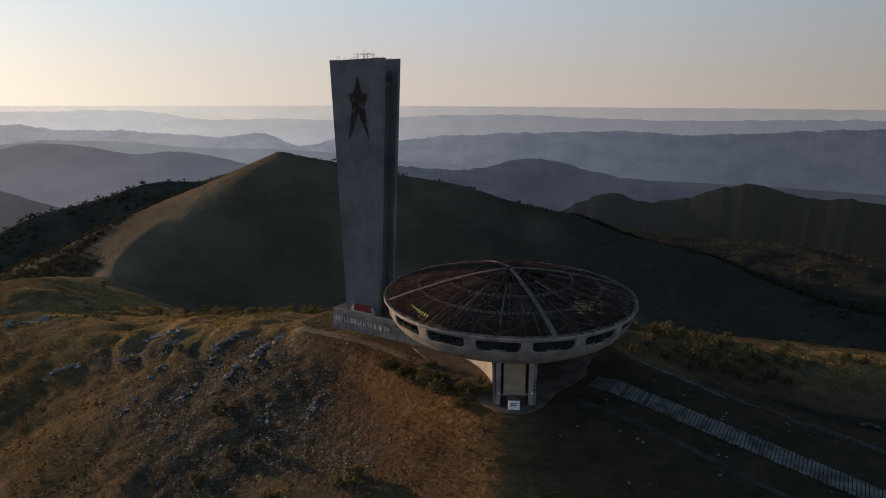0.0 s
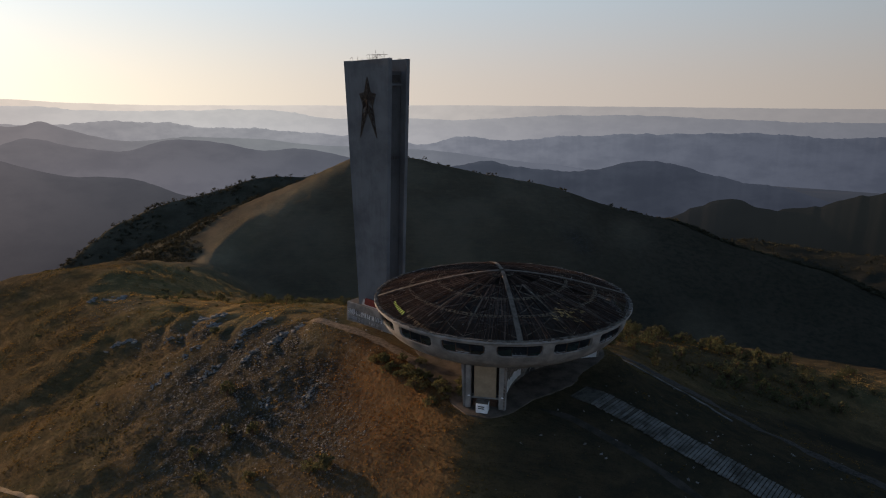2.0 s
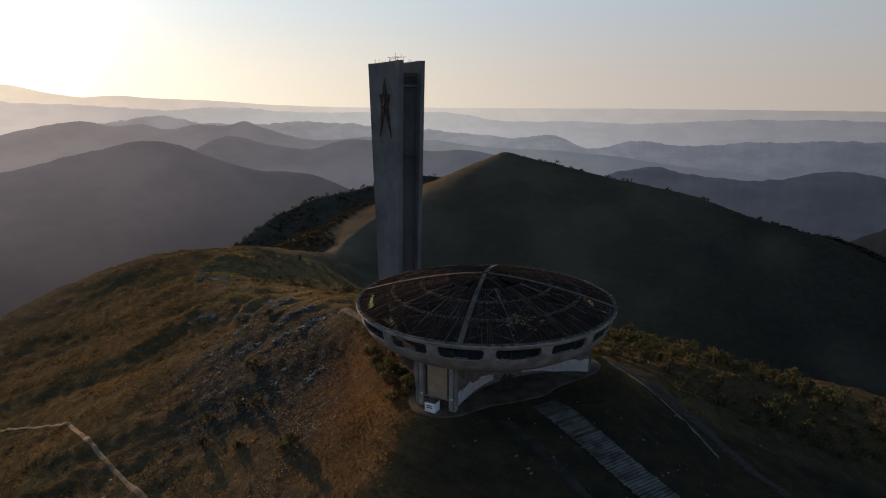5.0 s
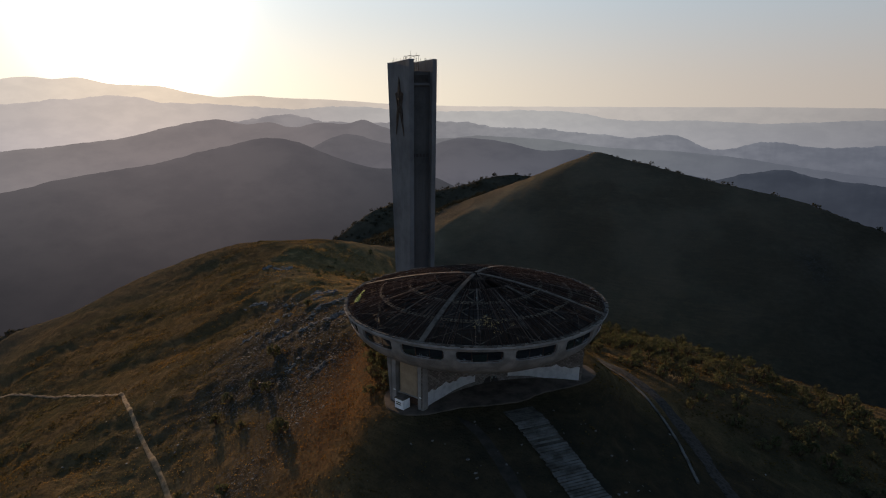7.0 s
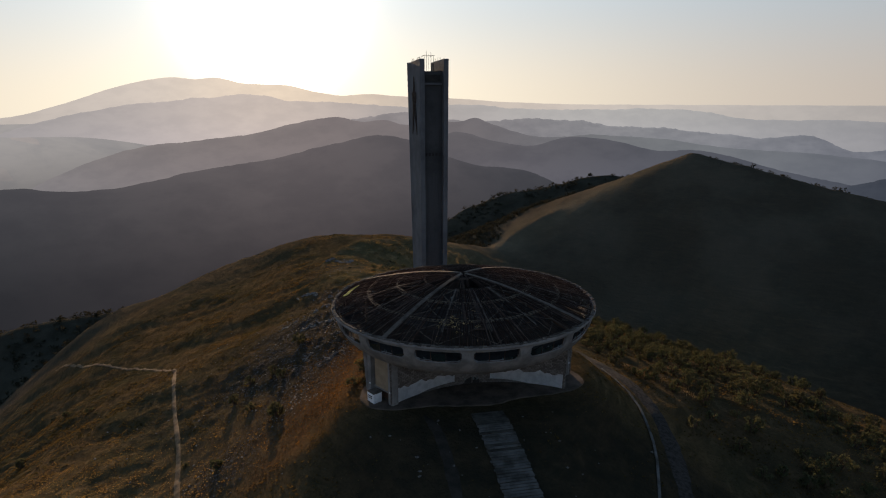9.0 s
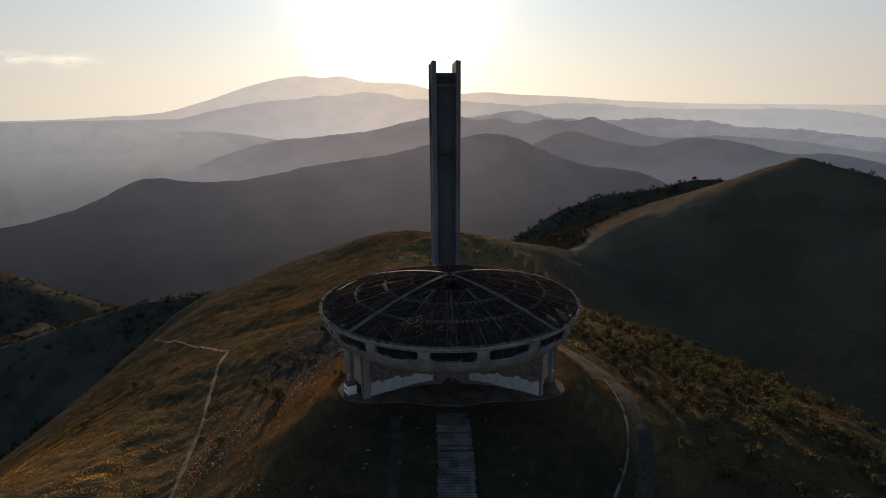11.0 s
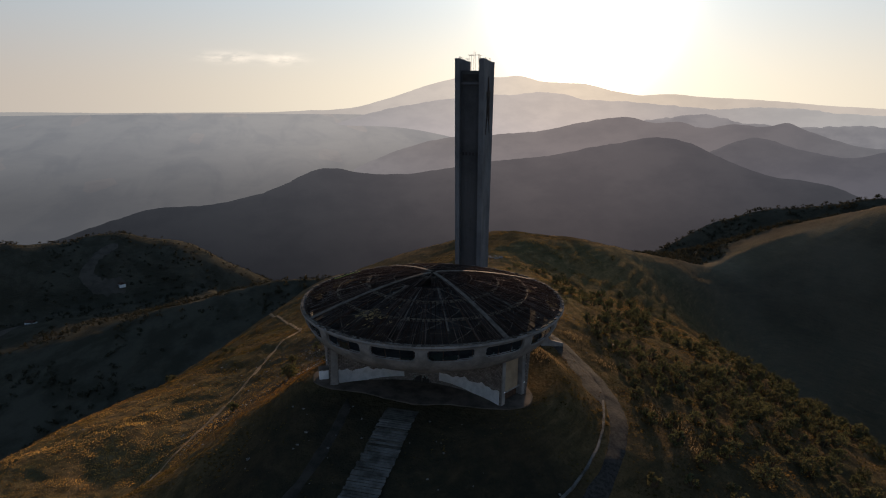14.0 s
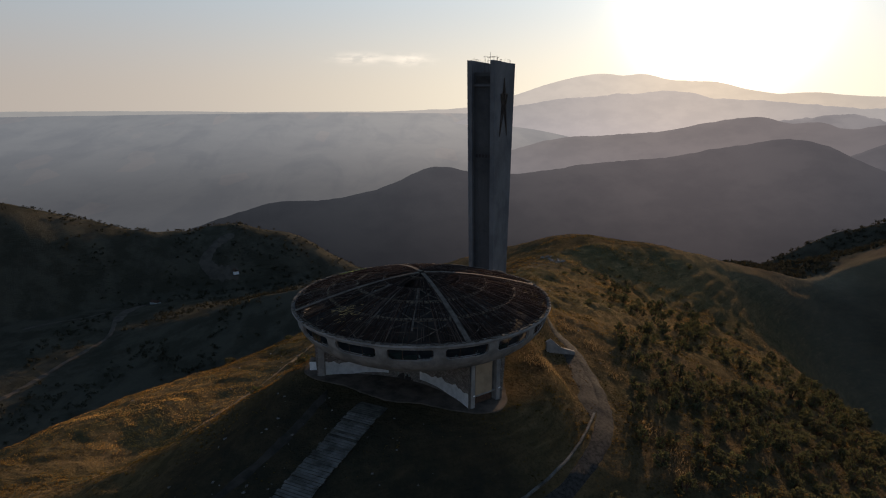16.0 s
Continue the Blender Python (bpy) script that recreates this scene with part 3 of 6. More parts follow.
def far_ridge(name, nodes, dist, deep, mat, label, rough=1.0):
    """A mountain ridge with a near and a far side."""
    lo, hi = nodes[0][0], nodes[-1][0]
    az = np.linspace(lo, hi, int((hi - lo) * 12))
    crest = along(nodes, az)
    s = az * dist * 0.01745
    crest = crest + rough * (3.0 * wob(s, 0 * s, 90, 1) + 1.6 * wob(s, 0 * s, 31, 2) + 0.8 * wob(s, 0 * s, 12, 3))
    t = np.linspace(-1, 1, 31)
    foot = np.minimum(crest - 60, -430.0)
    X = (dist + deep * t)[:, None] * np.sin(np.radians(az))[None, :]
    Y = (dist + deep * t)[:, None] * np.cos(np.radians(az))[None, :]
    fold = 22 * wob(X, Y, 120, 4) + 46 * (0.5 - np.abs(wob(X, Y, 330, 5))) + 8 * wob(X, Y, 45, 6)
    body = np.abs(t)[:, None]
    Z = crest[None, :] + (foot - crest)[None, :] * body**1.25 + fold * np.clip(body * 2, 0, 1) * (1 - body)
    return tagged(sheet(name, X, Y, Z, mat, False), label, "mountains", kind="structure")


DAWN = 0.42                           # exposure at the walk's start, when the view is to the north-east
# haze tones that the ranges and the plain give off themselves
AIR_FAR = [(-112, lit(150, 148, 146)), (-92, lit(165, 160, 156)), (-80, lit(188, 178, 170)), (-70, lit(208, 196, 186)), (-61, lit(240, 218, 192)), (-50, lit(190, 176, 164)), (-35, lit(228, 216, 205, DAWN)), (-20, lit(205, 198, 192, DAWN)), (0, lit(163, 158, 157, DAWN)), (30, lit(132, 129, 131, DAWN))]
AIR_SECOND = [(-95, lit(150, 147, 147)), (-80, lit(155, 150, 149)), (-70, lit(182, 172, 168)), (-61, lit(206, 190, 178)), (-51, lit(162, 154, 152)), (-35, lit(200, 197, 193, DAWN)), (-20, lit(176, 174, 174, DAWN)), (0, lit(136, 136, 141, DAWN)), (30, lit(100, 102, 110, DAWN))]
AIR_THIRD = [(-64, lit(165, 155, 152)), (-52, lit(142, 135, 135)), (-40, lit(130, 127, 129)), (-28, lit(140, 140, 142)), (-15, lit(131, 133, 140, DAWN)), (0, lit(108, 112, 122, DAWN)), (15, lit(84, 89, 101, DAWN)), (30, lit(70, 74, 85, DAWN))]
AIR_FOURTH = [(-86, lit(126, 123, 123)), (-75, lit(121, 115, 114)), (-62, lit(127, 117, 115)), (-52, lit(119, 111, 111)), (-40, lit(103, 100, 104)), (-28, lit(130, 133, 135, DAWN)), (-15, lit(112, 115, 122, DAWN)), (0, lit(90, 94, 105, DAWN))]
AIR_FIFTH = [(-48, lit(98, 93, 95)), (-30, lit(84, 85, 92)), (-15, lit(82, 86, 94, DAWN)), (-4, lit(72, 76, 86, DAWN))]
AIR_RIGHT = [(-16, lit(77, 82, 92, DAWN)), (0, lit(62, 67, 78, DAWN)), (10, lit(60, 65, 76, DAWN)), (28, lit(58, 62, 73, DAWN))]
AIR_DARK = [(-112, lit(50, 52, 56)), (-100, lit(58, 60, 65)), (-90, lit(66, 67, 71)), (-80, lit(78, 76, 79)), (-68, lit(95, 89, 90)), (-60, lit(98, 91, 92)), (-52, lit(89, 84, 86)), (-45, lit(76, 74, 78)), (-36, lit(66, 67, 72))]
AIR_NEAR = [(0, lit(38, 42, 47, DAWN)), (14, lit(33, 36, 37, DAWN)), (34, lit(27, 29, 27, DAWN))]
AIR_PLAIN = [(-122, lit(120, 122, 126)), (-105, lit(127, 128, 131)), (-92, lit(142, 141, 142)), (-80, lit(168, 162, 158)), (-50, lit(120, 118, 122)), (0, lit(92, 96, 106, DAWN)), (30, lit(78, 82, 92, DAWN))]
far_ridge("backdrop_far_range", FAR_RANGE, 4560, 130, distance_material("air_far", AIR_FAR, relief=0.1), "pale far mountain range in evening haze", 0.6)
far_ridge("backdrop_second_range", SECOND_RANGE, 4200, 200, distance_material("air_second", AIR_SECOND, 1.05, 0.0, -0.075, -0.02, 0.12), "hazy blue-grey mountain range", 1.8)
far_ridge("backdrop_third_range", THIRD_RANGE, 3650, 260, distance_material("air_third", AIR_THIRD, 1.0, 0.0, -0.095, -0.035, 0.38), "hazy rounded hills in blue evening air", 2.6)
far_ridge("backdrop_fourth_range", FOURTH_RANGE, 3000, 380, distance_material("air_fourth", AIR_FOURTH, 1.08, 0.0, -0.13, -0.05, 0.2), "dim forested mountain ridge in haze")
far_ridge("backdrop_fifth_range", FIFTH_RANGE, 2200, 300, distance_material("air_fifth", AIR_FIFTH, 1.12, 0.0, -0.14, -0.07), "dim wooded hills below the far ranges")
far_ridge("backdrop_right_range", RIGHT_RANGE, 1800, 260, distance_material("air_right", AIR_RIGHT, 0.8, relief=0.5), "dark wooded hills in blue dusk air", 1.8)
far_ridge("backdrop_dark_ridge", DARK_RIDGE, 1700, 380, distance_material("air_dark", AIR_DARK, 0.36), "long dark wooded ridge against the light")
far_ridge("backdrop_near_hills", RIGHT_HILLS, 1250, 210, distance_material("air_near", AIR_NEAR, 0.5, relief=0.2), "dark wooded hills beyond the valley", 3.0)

# the wide plain beyond the hills, fading up into the haze
pr = np.linspace(0, 1, 60)
paz = np.radians(np.linspace(-135, 60, 300))
PX, PY = (1300 + 3300 * pr)[:, None] * np.sin(paz)[None, :], (1300 + 3300 * pr)[:, None] * np.cos(paz)[None, :]
open_side = step(-np.degrees(paz), 60, 78)
PZ = (-430 + 60 * pr)[:, None] + (272 * pr**1.7)[:, None] * open_side[None, :]
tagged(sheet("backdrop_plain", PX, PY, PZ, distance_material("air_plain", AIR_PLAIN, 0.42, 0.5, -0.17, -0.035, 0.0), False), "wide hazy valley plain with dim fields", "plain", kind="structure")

# ---------------------------------------------------------------- the monument
AXIS = pose(0, 0, 0, 0, 0, -32)       # local x runs out along the stairs


def thing(name, label, category, m=None, group=""):
    ob = new(name)
    ob.matrix_world = AXIS if m is None else m
    return tagged(ob, label, category, group)


def part(name, bm, mat, parent, label="", smooth=False):
    me = bpy.data.meshes.new(name)
    bm.to_mesh(me)
    bm.free()
    me.materials.append(mat)
    if smooth:
        me.shade_smooth()
    ob = new(name, me)
    ob.parent = parent
    return tagged(ob, label)


def shared(name, me, parent, m):
    ob = new(name, me)
    ob.parent = parent
    ob.matrix_basis = m
    return ob


def box(bm, x0, x1, y0, y1, z0, z1, m=None):
    v = [Vector((x, y, z)) for z in (z0, z1) for x, y in ((x0, y0), (x1, y0), (x1, y1), (x0, y1))]
    if m is not None:
        v = [m @ p for p in v]
    v = [bm.verts.new(p) for p in v]
    for f in ((3, 2, 1, 0), (4, 5, 6, 7), (0, 1, 5, 4), (1, 2, 6, 5), (2, 3, 7, 6), (3, 0, 4, 7)):
        bm.faces.new([v[i] for i in f])
    return bm


def beam(bm, p, q, wide, tall):
    """A straight bar of that section from p to q."""
    p, q = Vector(p), Vector(q)
    w = (q - p).normalized()
    side = w.cross(Vector((0, 0, 1)))
    side = side.normalized() if side.length > 1e-4 else Vector((1, 0, 0))
    top = side.cross(w)
    ring = [side * a * wide / 2 + top * b * tall / 2 for a, b in ((-1, -1), (1, -1), (1, 1), (-1, 1))]
    a, b = [bm.verts.new(p + r) for r in ring], [bm.verts.new(q + r) for r in ring]
    bm.faces.new(a[::-1]), bm.faces.new(b)
    for i in range(4):
        bm.faces.new((a[i], a[(i + 1) % 4], b[(i + 1) % 4], b[i]))
    return bm


def bevelled(bm, width=0.06, segments=1):
    bmesh.ops.bevel(bm, geom=bm.edges[:], offset=width, segments=segments, affect="EDGES", clamp_overlap=True)
    return bm


RIM_R, RIM_Z, TOP_Z = 28.6, 16.35, 22.2


def dome(r):
    """Height of the roof at that radius."""
    return TOP_Z - (TOP_Z - RIM_Z) * (r / 28.2) ** 1.55


def turn(r, a, z):
    return Vector((r * math.cos(a), r * math.sin(a), z))


hall = thing("saucer_hall", "derelict round concrete assembly hall with stripped skeleton roof", "hall")


def hull():
    """The concrete bowl, with sixteen long windows through it."""
    outer = [(28.62, 16.42), (28.72, 16.05), (28.35, 15.75), (28.22, 15.35), (28.17, 15.0), (28.1, 14.6), (28.0, 14.2), (27.87, 13.8), (27.7, 13.4), (27.48, 13.0), (27.2, 12.5), (26.85, 11.9), (26.35, 11.25), (25.7, 10.55), (24.8, 9.85), (23.6, 9.15), (22.0, 8.5), (20.0, 7.95), (17.5, 7.55), (14.5, 7.3), (11.0, 7.2), (7.0, 7.15)]
    fine = []
    for (r0, z0), (r1, z1) in zip(outer, outer[1:]):
        parts = 4 if 12.9 < z1 < 15.4 else 1
        fine += [(r0 + (r1 - r0) * k / parts, z0 + (z1 - z0) * k / parts) for k in range(parts)]
    outer = fine + [outer[-1]]
    bm = bmesh.new()
    steps = 1120
    rings = [[bm.verts.new(turn(r, 2 * math.pi * k / steps, z)) for k in range(steps)] for r, z in outer]
    for i in range(len(outer) - 1):
        zm = (outer[i][1] + outer[i + 1][1]) / 2
        for k in range(steps):
            a = 360 * (k + 0.5) / steps
            off = abs((a + 11.25) % 22.5 - 11.25)
            lean = (15.35 - zm) / 2.35
            half = 9.15 - 0.55 * max(lean, 0) ** 2 - 1.3 * (max(0, lean - 0.66) / 0.34) ** 2 - 0.7 * (max(0, 0.2 - lean) / 0.2) ** 2
            if 13.0 < zm < 15.4 and off < half:
                continue
            bm.faces.new((rings[i][k], rings[i + 1][k], rings[i + 1][(k + 1) % steps], rings[i][(k + 1) % steps]))
    for v in [v for v in bm.verts if not v.link_faces]:
        bm.verts.remove(v)
    bmesh.ops.recalc_face_normals(bm, faces=bm.faces[:])
    bmesh.ops.solidify(bm, geom=bm.faces[:], thickness=0.55)
    ob = part("hull", bm, CONCRETE, hall, "pale weathered concrete bowl with long window openings")
    return ob


hull()


def lathe(profile, steps=96, a0=0.0, a1=2 * math.pi):
    bm = bmesh.new()
    closed = abs(a1 - a0 - 2 * math.pi) < 1e-6
    n = steps if closed else steps + 1
    rings = [[bm.verts.new(turn(r, a0 + (a1 - a0) * k / steps, z)) for k in range(n)] for r, z in profile]
    for i in range(len(profile) - 1):
        for k in range(steps):
            bm.faces.new((rings[i][k], rings[i + 1][k], rings[i + 1][(k + 1) % n], rings[i][(k + 1) % n]))
    return bm


# floor and drum wall: the hall's inner shade is put into their colour
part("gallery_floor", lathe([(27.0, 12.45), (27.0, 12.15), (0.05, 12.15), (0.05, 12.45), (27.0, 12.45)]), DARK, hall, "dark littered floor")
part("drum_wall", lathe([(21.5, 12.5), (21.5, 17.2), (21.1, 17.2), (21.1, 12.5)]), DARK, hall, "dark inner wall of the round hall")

SHARD = material("pale_litter", stained((0.20, 0.22, 0.21), (0.08, 0.10, 0.10), (0.32, 0.33, 0.31), 0.0, 3.0), 0.6)
# window frames, and what is left of the panes
for w in range(16):
    mid = radians(22.5 * w)
    bm = bmesh.new()
    for s in (-8.6, -3.0, 3.0, 8.4):
        a = mid + radians(s)
        beam(bm, turn(27.25, a, 13.1), turn(27.75, a, 15.35), 0.09, 0.09)
    for z, r in ((13.15, 27.25), (15.3, 27.72)):
        for s in range(-8, 8, 4):
            beam(bm, turn(r, mid + radians(s), z), turn(r, mid + radians(s + 4), z), 0.08, 0.08)
    win = part("window_frame", bm, RUST, hall)
    pieces = random.Random(w)
    for s in (-5.8, 0.0, 5.8):
        if pieces.random() < 0.5:
            bm = bmesh.new()
            a0, a1 = mid + radians(s - 2.6), mid + radians(s + 2.6)
            top = 13.5 + 1.7 * pieces.random()
            k = (top - 13.1) / 2.25
            quad = [turn(27.27, a0, 13.15), turn(27.27, a1, 13.15), turn(27.25 + 0.5 * k, a1, top), turn(27.25 + 0.5 * k, a0, top - 0.7 * pieces.random())]
            back = [p * 0.999 for p in quad]
            va, vb = [bm.verts.new(p) for p in quad], [bm.verts.new(p) for p in back]
            bm.faces.new(va), bm.faces.new(vb[::-1])
            for i in range(4):
                bm.faces.new((va[i], vb[i], vb[(i + 1) % 4], va[(i + 1) % 4]))
            part("pane", bm, GLASS, win, "broken dirty pane")
    shard = bmesh.new()
    for k in range(12):
        a = mid + radians(pieces.uniform(-8, 8))
        q = turn(pieces.uniform(26.2, 27.1), a, 12.5 + pieces.uniform(0, 0.9) * pieces.random())
        beam(shard, q, q + Vector((pieces.uniform(-0.4, 0.4), pieces.uniform(-0.4, 0.4), pieces.uniform(0.05, 0.5))), pieces.uniform(0.08, 0.3), 0.03)
    tagged(part("glass_shards", shard, SHARD, win, "pale splinters and litter behind the window"), kind="stuff")

# the crumbling edge of the roof
bits = random.Random(3)
edge_mesh = []
for kind in range(4):
    bm = bevelled(box(bmesh.new(), -0.30 + 0.05 * kind, 0.34, -0.40 + 0.04 * kind, 0.40, 0.0, 0.08 + 0.06 * kind), 0.03)
    me = bpy.data.meshes.new("coping_slab")
    bm.to_mesh(me), bm.free()
    me.materials.append(COPING)
    edge_mesh.append(me)
for k in range(210):
    if bits.random() < 0.12:
        continue
    a = 2 * math.pi * k / 210
    p = turn(28.33 + bits.uniform(-0.08, 0.06), a, 16.40 + bits.uniform(-0.04, 0.05))
    shared("coping_slab", edge_mesh[bits.randrange(4)], hall, Matrix.Translation(p) @ Euler((bits.uniform(-0.07, 0.07), bits.uniform(-0.07, 0.07), a + bits.uniform(-0.04, 0.04))).to_matrix().to_4x4())

# roof skeleton: four broad ribs, thin radial trusses, rings and crosses
for k in range(4):
    a = radians(45 + 90 * k)
    bm = bmesh.new()
    prev = None
    for i in range(25):
        r = 0.6 + 27.6 * i / 24
        c, z = turn(r, a, 0), dome(r) + 0.16
        side = Vector((-math.sin(a), math.cos(a), 0)) * (0.40 + 0.13 * i / 24)
        ring = [bm.verts.new(c + side * s + Vector((0, 0, z + h))) for s, h in ((-1, -0.25), (1, -0.25), (1, 0), (-1, 0))]
        if prev:
            for j in range(4):
                bm.faces.new((prev[j], prev[(j + 1) % 4], ring[(j + 1) % 4], ring[j]))
        else:
            bm.faces.new(ring[::-1])
        prev = ring
    bm.faces.new(prev)
    part("main_rib", bm, RIB, hall, "broad pale roof rib")


def dome_bar(bm, r0, a0, r1, a1, wide, tall, drop, n=6):
    pts = []
    for i in range(n + 1):
        t = i / n
        r, a = r0 + (r1 - r0) * t, a0 + (a1 - a0) * t
        pts.append(turn(r, a, dome(r) - drop))
    side = (pts[-1] - pts[0]).cross(Vector((0, 0, 1))).normalized() * wide / 2
    prev = None
    for p in pts:
        ring = [bm.verts.new(p + side * s + Vector((0, 0, tall / 2 * h))) for s, h in ((-1, -1), (1, -1), (1, 1), (-1, 1))]
        if prev:
            for j in range(4):
                bm.faces.new((prev[j], prev[(j + 1) % 4], ring[(j + 1) % 4], ring[j]))
        else:
            bm.faces.new(ring[::-1])
        prev = ring
    bm.faces.new(prev)
    return bm


# ring ladders toned paler than the ribs, for the light their ties catch
LADDER = material("dry_ring_timber", stained((0.17, 0.135, 0.10), (0.07, 0.056, 0.044), (0.26, 0.21, 0.15), 0.1, 1.2), 0.85)
TRUSS = material("brown_truss", stained((0.085, 0.066, 0.055), (0.045, 0.035, 0.03), (0.13, 0.105, 0.09), 0.2, 0.8), 0.85)
for k in range(32):
    if k % 8 == 4:
        continue
    a = radians(11.25 * k)
    if k % 2 == 0:
        part("radial_truss", dome_bar(bmesh.new(), 8.5, a, 24.0, a, 0.36, 0.12, 0.0, 8), RIB, hall)
    else:
        part("radial_truss", dome_bar(bmesh.new(), 9.0, a, 28.0, a, 0.16, 0.4, 0.35, 8), RUST, hall)
for r, w in ((2.6, 0.4), (8.5, 0.26), (27.6, 0.4)):
    z = dome(r) - 0.3
    bm = lathe([(r - 0.13, z - w / 2), (r + 0.13, z - w / 2), (r + 0.13, z + w / 2), (r - 0.13, z + w / 2), (r - 0.13, z - w / 2)], 64)
    part("ring_truss", bm, RIB, hall)
# two ladder-like ring trusses: twin chords with short ties
for r in (14.3, 20.6):
    bm = bmesh.new()
    n = int(2 * math.pi * r / 0.95)
    for k in range(n):
        a, b = 2 * math.pi * k / n, 2 * math.pi * (k + 1) / n
        for q in (r - 0.36, r + 0.36):
            beam(bm, turn(q, a, dome(q) - 0.06), turn(q, b, dome(q) - 0.06), 0.10, 0.14)
        box(bm, -0.36, 0.36, -0.22, 0.22, -0.03, 0.03, Matrix.Translation(turn(r, a, dome(r) + 0.0)) @ Euler((0, 0.1, a)).to_matrix().to_4x4())
    part("ring_truss", bm, LADDER, hall, "ladder-like ring truss")
for k in range(16):
    a, b = radians(22.5 * k), radians(22.5 * (k + 1))
    for r0, r1 in ((8.5, 14.3), (14.3, 20.6), (20.6, 27.4)):
        if bits.random() < 0.85:
            part("cross_brace", dome_bar(bmesh.new(), r0, a, r1, b, 0.13, 0.13, 0.05, 3), RIB, hall)
        if bits.random() < 0.85:
            part("cross_brace", dome_bar(bmesh.new(), r0, b, r1, a, 0.13, 0.13, 0.05, 3), RIB, hall)

# thin battens from ring to ring, many of them gone
boards = random.Random(11)
rest = bmesh.new()
singles = 0
for r0, r1, count in ((0.9, 5.2, 90), (4.4, 8.5, 230), (8.5, 14.3, 470), (14.3, 20.6, 660), (20.6, 27.9, 880)):
    for k in range(count):
        a = 2 * math.pi * (k + boards.uniform(-0.3, 0.3)) / count
        deg = math.degrees(a) % 360
        keep = 0.86 + 0.16 * math.sin(3 * a + r0)
        if deg > 255 or deg < 50:
            keep = 0.62 + 0.3 * math.sin(7 * a + r0)
        if boards.random() > keep:
            continue
        s0, s1 = boards.uniform(0, 0.06) + (boards.uniform(0, 0.6) if boards.random() < 0.2 else 0), 1 - (boards.uniform(0, 0.5) if boards.random() < 0.2 else 0)
        s1 = max(s1, s0 + 0.15)
        p0, p1 = r0 + (r1 - r0) * s0, r0 + (r1 - r0) * s1
        b = a + boards.gauss(0, 0.012)
        sag = -boards.uniform(0.2, 0.9) if boards.random() < 0.05 else boards.uniform(-0.03, 0.1)
        w = boards.uniform(0.07, 0.15)
        single = boards.random() < 0.45 and singles < 300 and r0 > 8 and math.cos(a + radians(52)) > 0.2
        bm = bmesh.new() if single else rest
        mid_r = (p0 + p1) / 2
        p, m_, q = turn(p0, a, dome(p0) + 0.05), turn(mid_r, (a + b) / 2, dome(mid_r) + 0.05 + sag * 0.4), turn(p1, b, dome(p1) + 0.05 + sag)
        side = Vector((-math.sin(a), math.cos(a), 0)) * w / 2
        prev = None
        for c in (p, m_, q):
            ring = [bm.verts.new(c + side * e + Vector((0, 0, 0.022 * h))) for e, h in ((-1, -1), (1, -1), (1, 1), (-1, 1))]
            if prev:
                for j in range(4):
                    bm.faces.new((prev[j], prev[(j + 1) % 4], ring[(j + 1) % 4], ring[j]))
            else:
                bm.faces.new(ring[::-1])
            prev = ring
        bm.faces.new(prev)
        if single:
            part("roof_batten", bm, SLAT, hall)
            singles += 1
# thin laths lying across them, all round
r = 3.4
while r < 28.0:
    n = max(10, int(2 * math.pi * r / 4.5))
    for k in range(n):
        a = 2 * math.pi * (k + boards.uniform(0, 0.4)) / n
        deg = math.degrees(a) % 360
        if boards.random() > (0.55 if (deg > 255 or deg < 50) else 0.88):
            continue
        b = a + 2 * math.pi / n * boards.uniform(0.5, 1.0)
        beam(rest, turn(r, a, dome(r) + 0.12), turn(r, b, dome(r) + 0.12), boards.uniform(0.05, 0.11), 0.02)
    r += 0.34
boards_rest = part("roof_boarding", rest, SLAT, hall, "rows of rusty brown roof battens")
tagged(boards_rest, kind="stuff")

# scraps of bright metal and timber left on the skeleton
bm = bmesh.new()
for k in range(16):
    a, r = boards.uniform(0, 6.283), 28 * math.sqrt(boards.uniform(0.02, 0.93))
    p = turn(r, a, dome(r) + boards.uniform(0.05, 0.2))
    d = boards.uniform(0, 6.283)
    l = boards.uniform(0.2, 0.5)
    beam(bm, p, p + Vector((l * math.cos(d), l * math.sin(d), boards.uniform(-0.1, 0.25))), boards.uniform(0.08, 0.22), 0.04)
tagged(part("scrap_metal", bm, SHARD, hall, "pale torn scraps of sheet metal"), kind="stuff")
bm = bmesh.new()
for k in range(9):
    a = radians(-118 + 1.9 * k)
    r = 25.0 + 0.12 * k
    box(bm, -0.2 - 0.06 * k, 0.2 + 0.06 * k, -0.12, 0.16, 0, 0.08, Matrix.Translation(turn(r, a, dome(r) + 0.12)) @ Euler((0.2, 0.1, a + 0.6)).to_matrix().to_4x4())
SCRAP = material("yellow_green_paint", stained((0.42, 0.50, 0.12), (0.25, 0.30, 0.08), (0.5, 0.55, 0.2)), 0.8)
tagged(part("painted_scrap", bm, SCRAP, hall, "row of yellow-green painted scraps"), kind="stuff")

# yellow laths added where light glints golden through the roof
bm = bmesh.new()
for k in range(60):
    a, r = radians(boards.gauss(-16, 5)), boards.gauss(21.5, 1.6)
    p = turn(min(r, 27), a, dome(min(r, 27)) + boards.uniform(0.0, 0.25))
    d = a + boards.gauss(0, 0.35)
    l = boards.uniform(0.5, 1.3)
    beam(bm, p, p + Vector((l * math.cos(d), l * math.sin(d), boards.uniform(-0.05, 0.2))), boards.uniform(0.04, 0.09), 0.04)
GLINT_LATH = material("fresh_split_laths", stained((0.42, 0.30, 0.13), (0.25, 0.17, 0.08), (0.55, 0.42, 0.22)), 0.7)
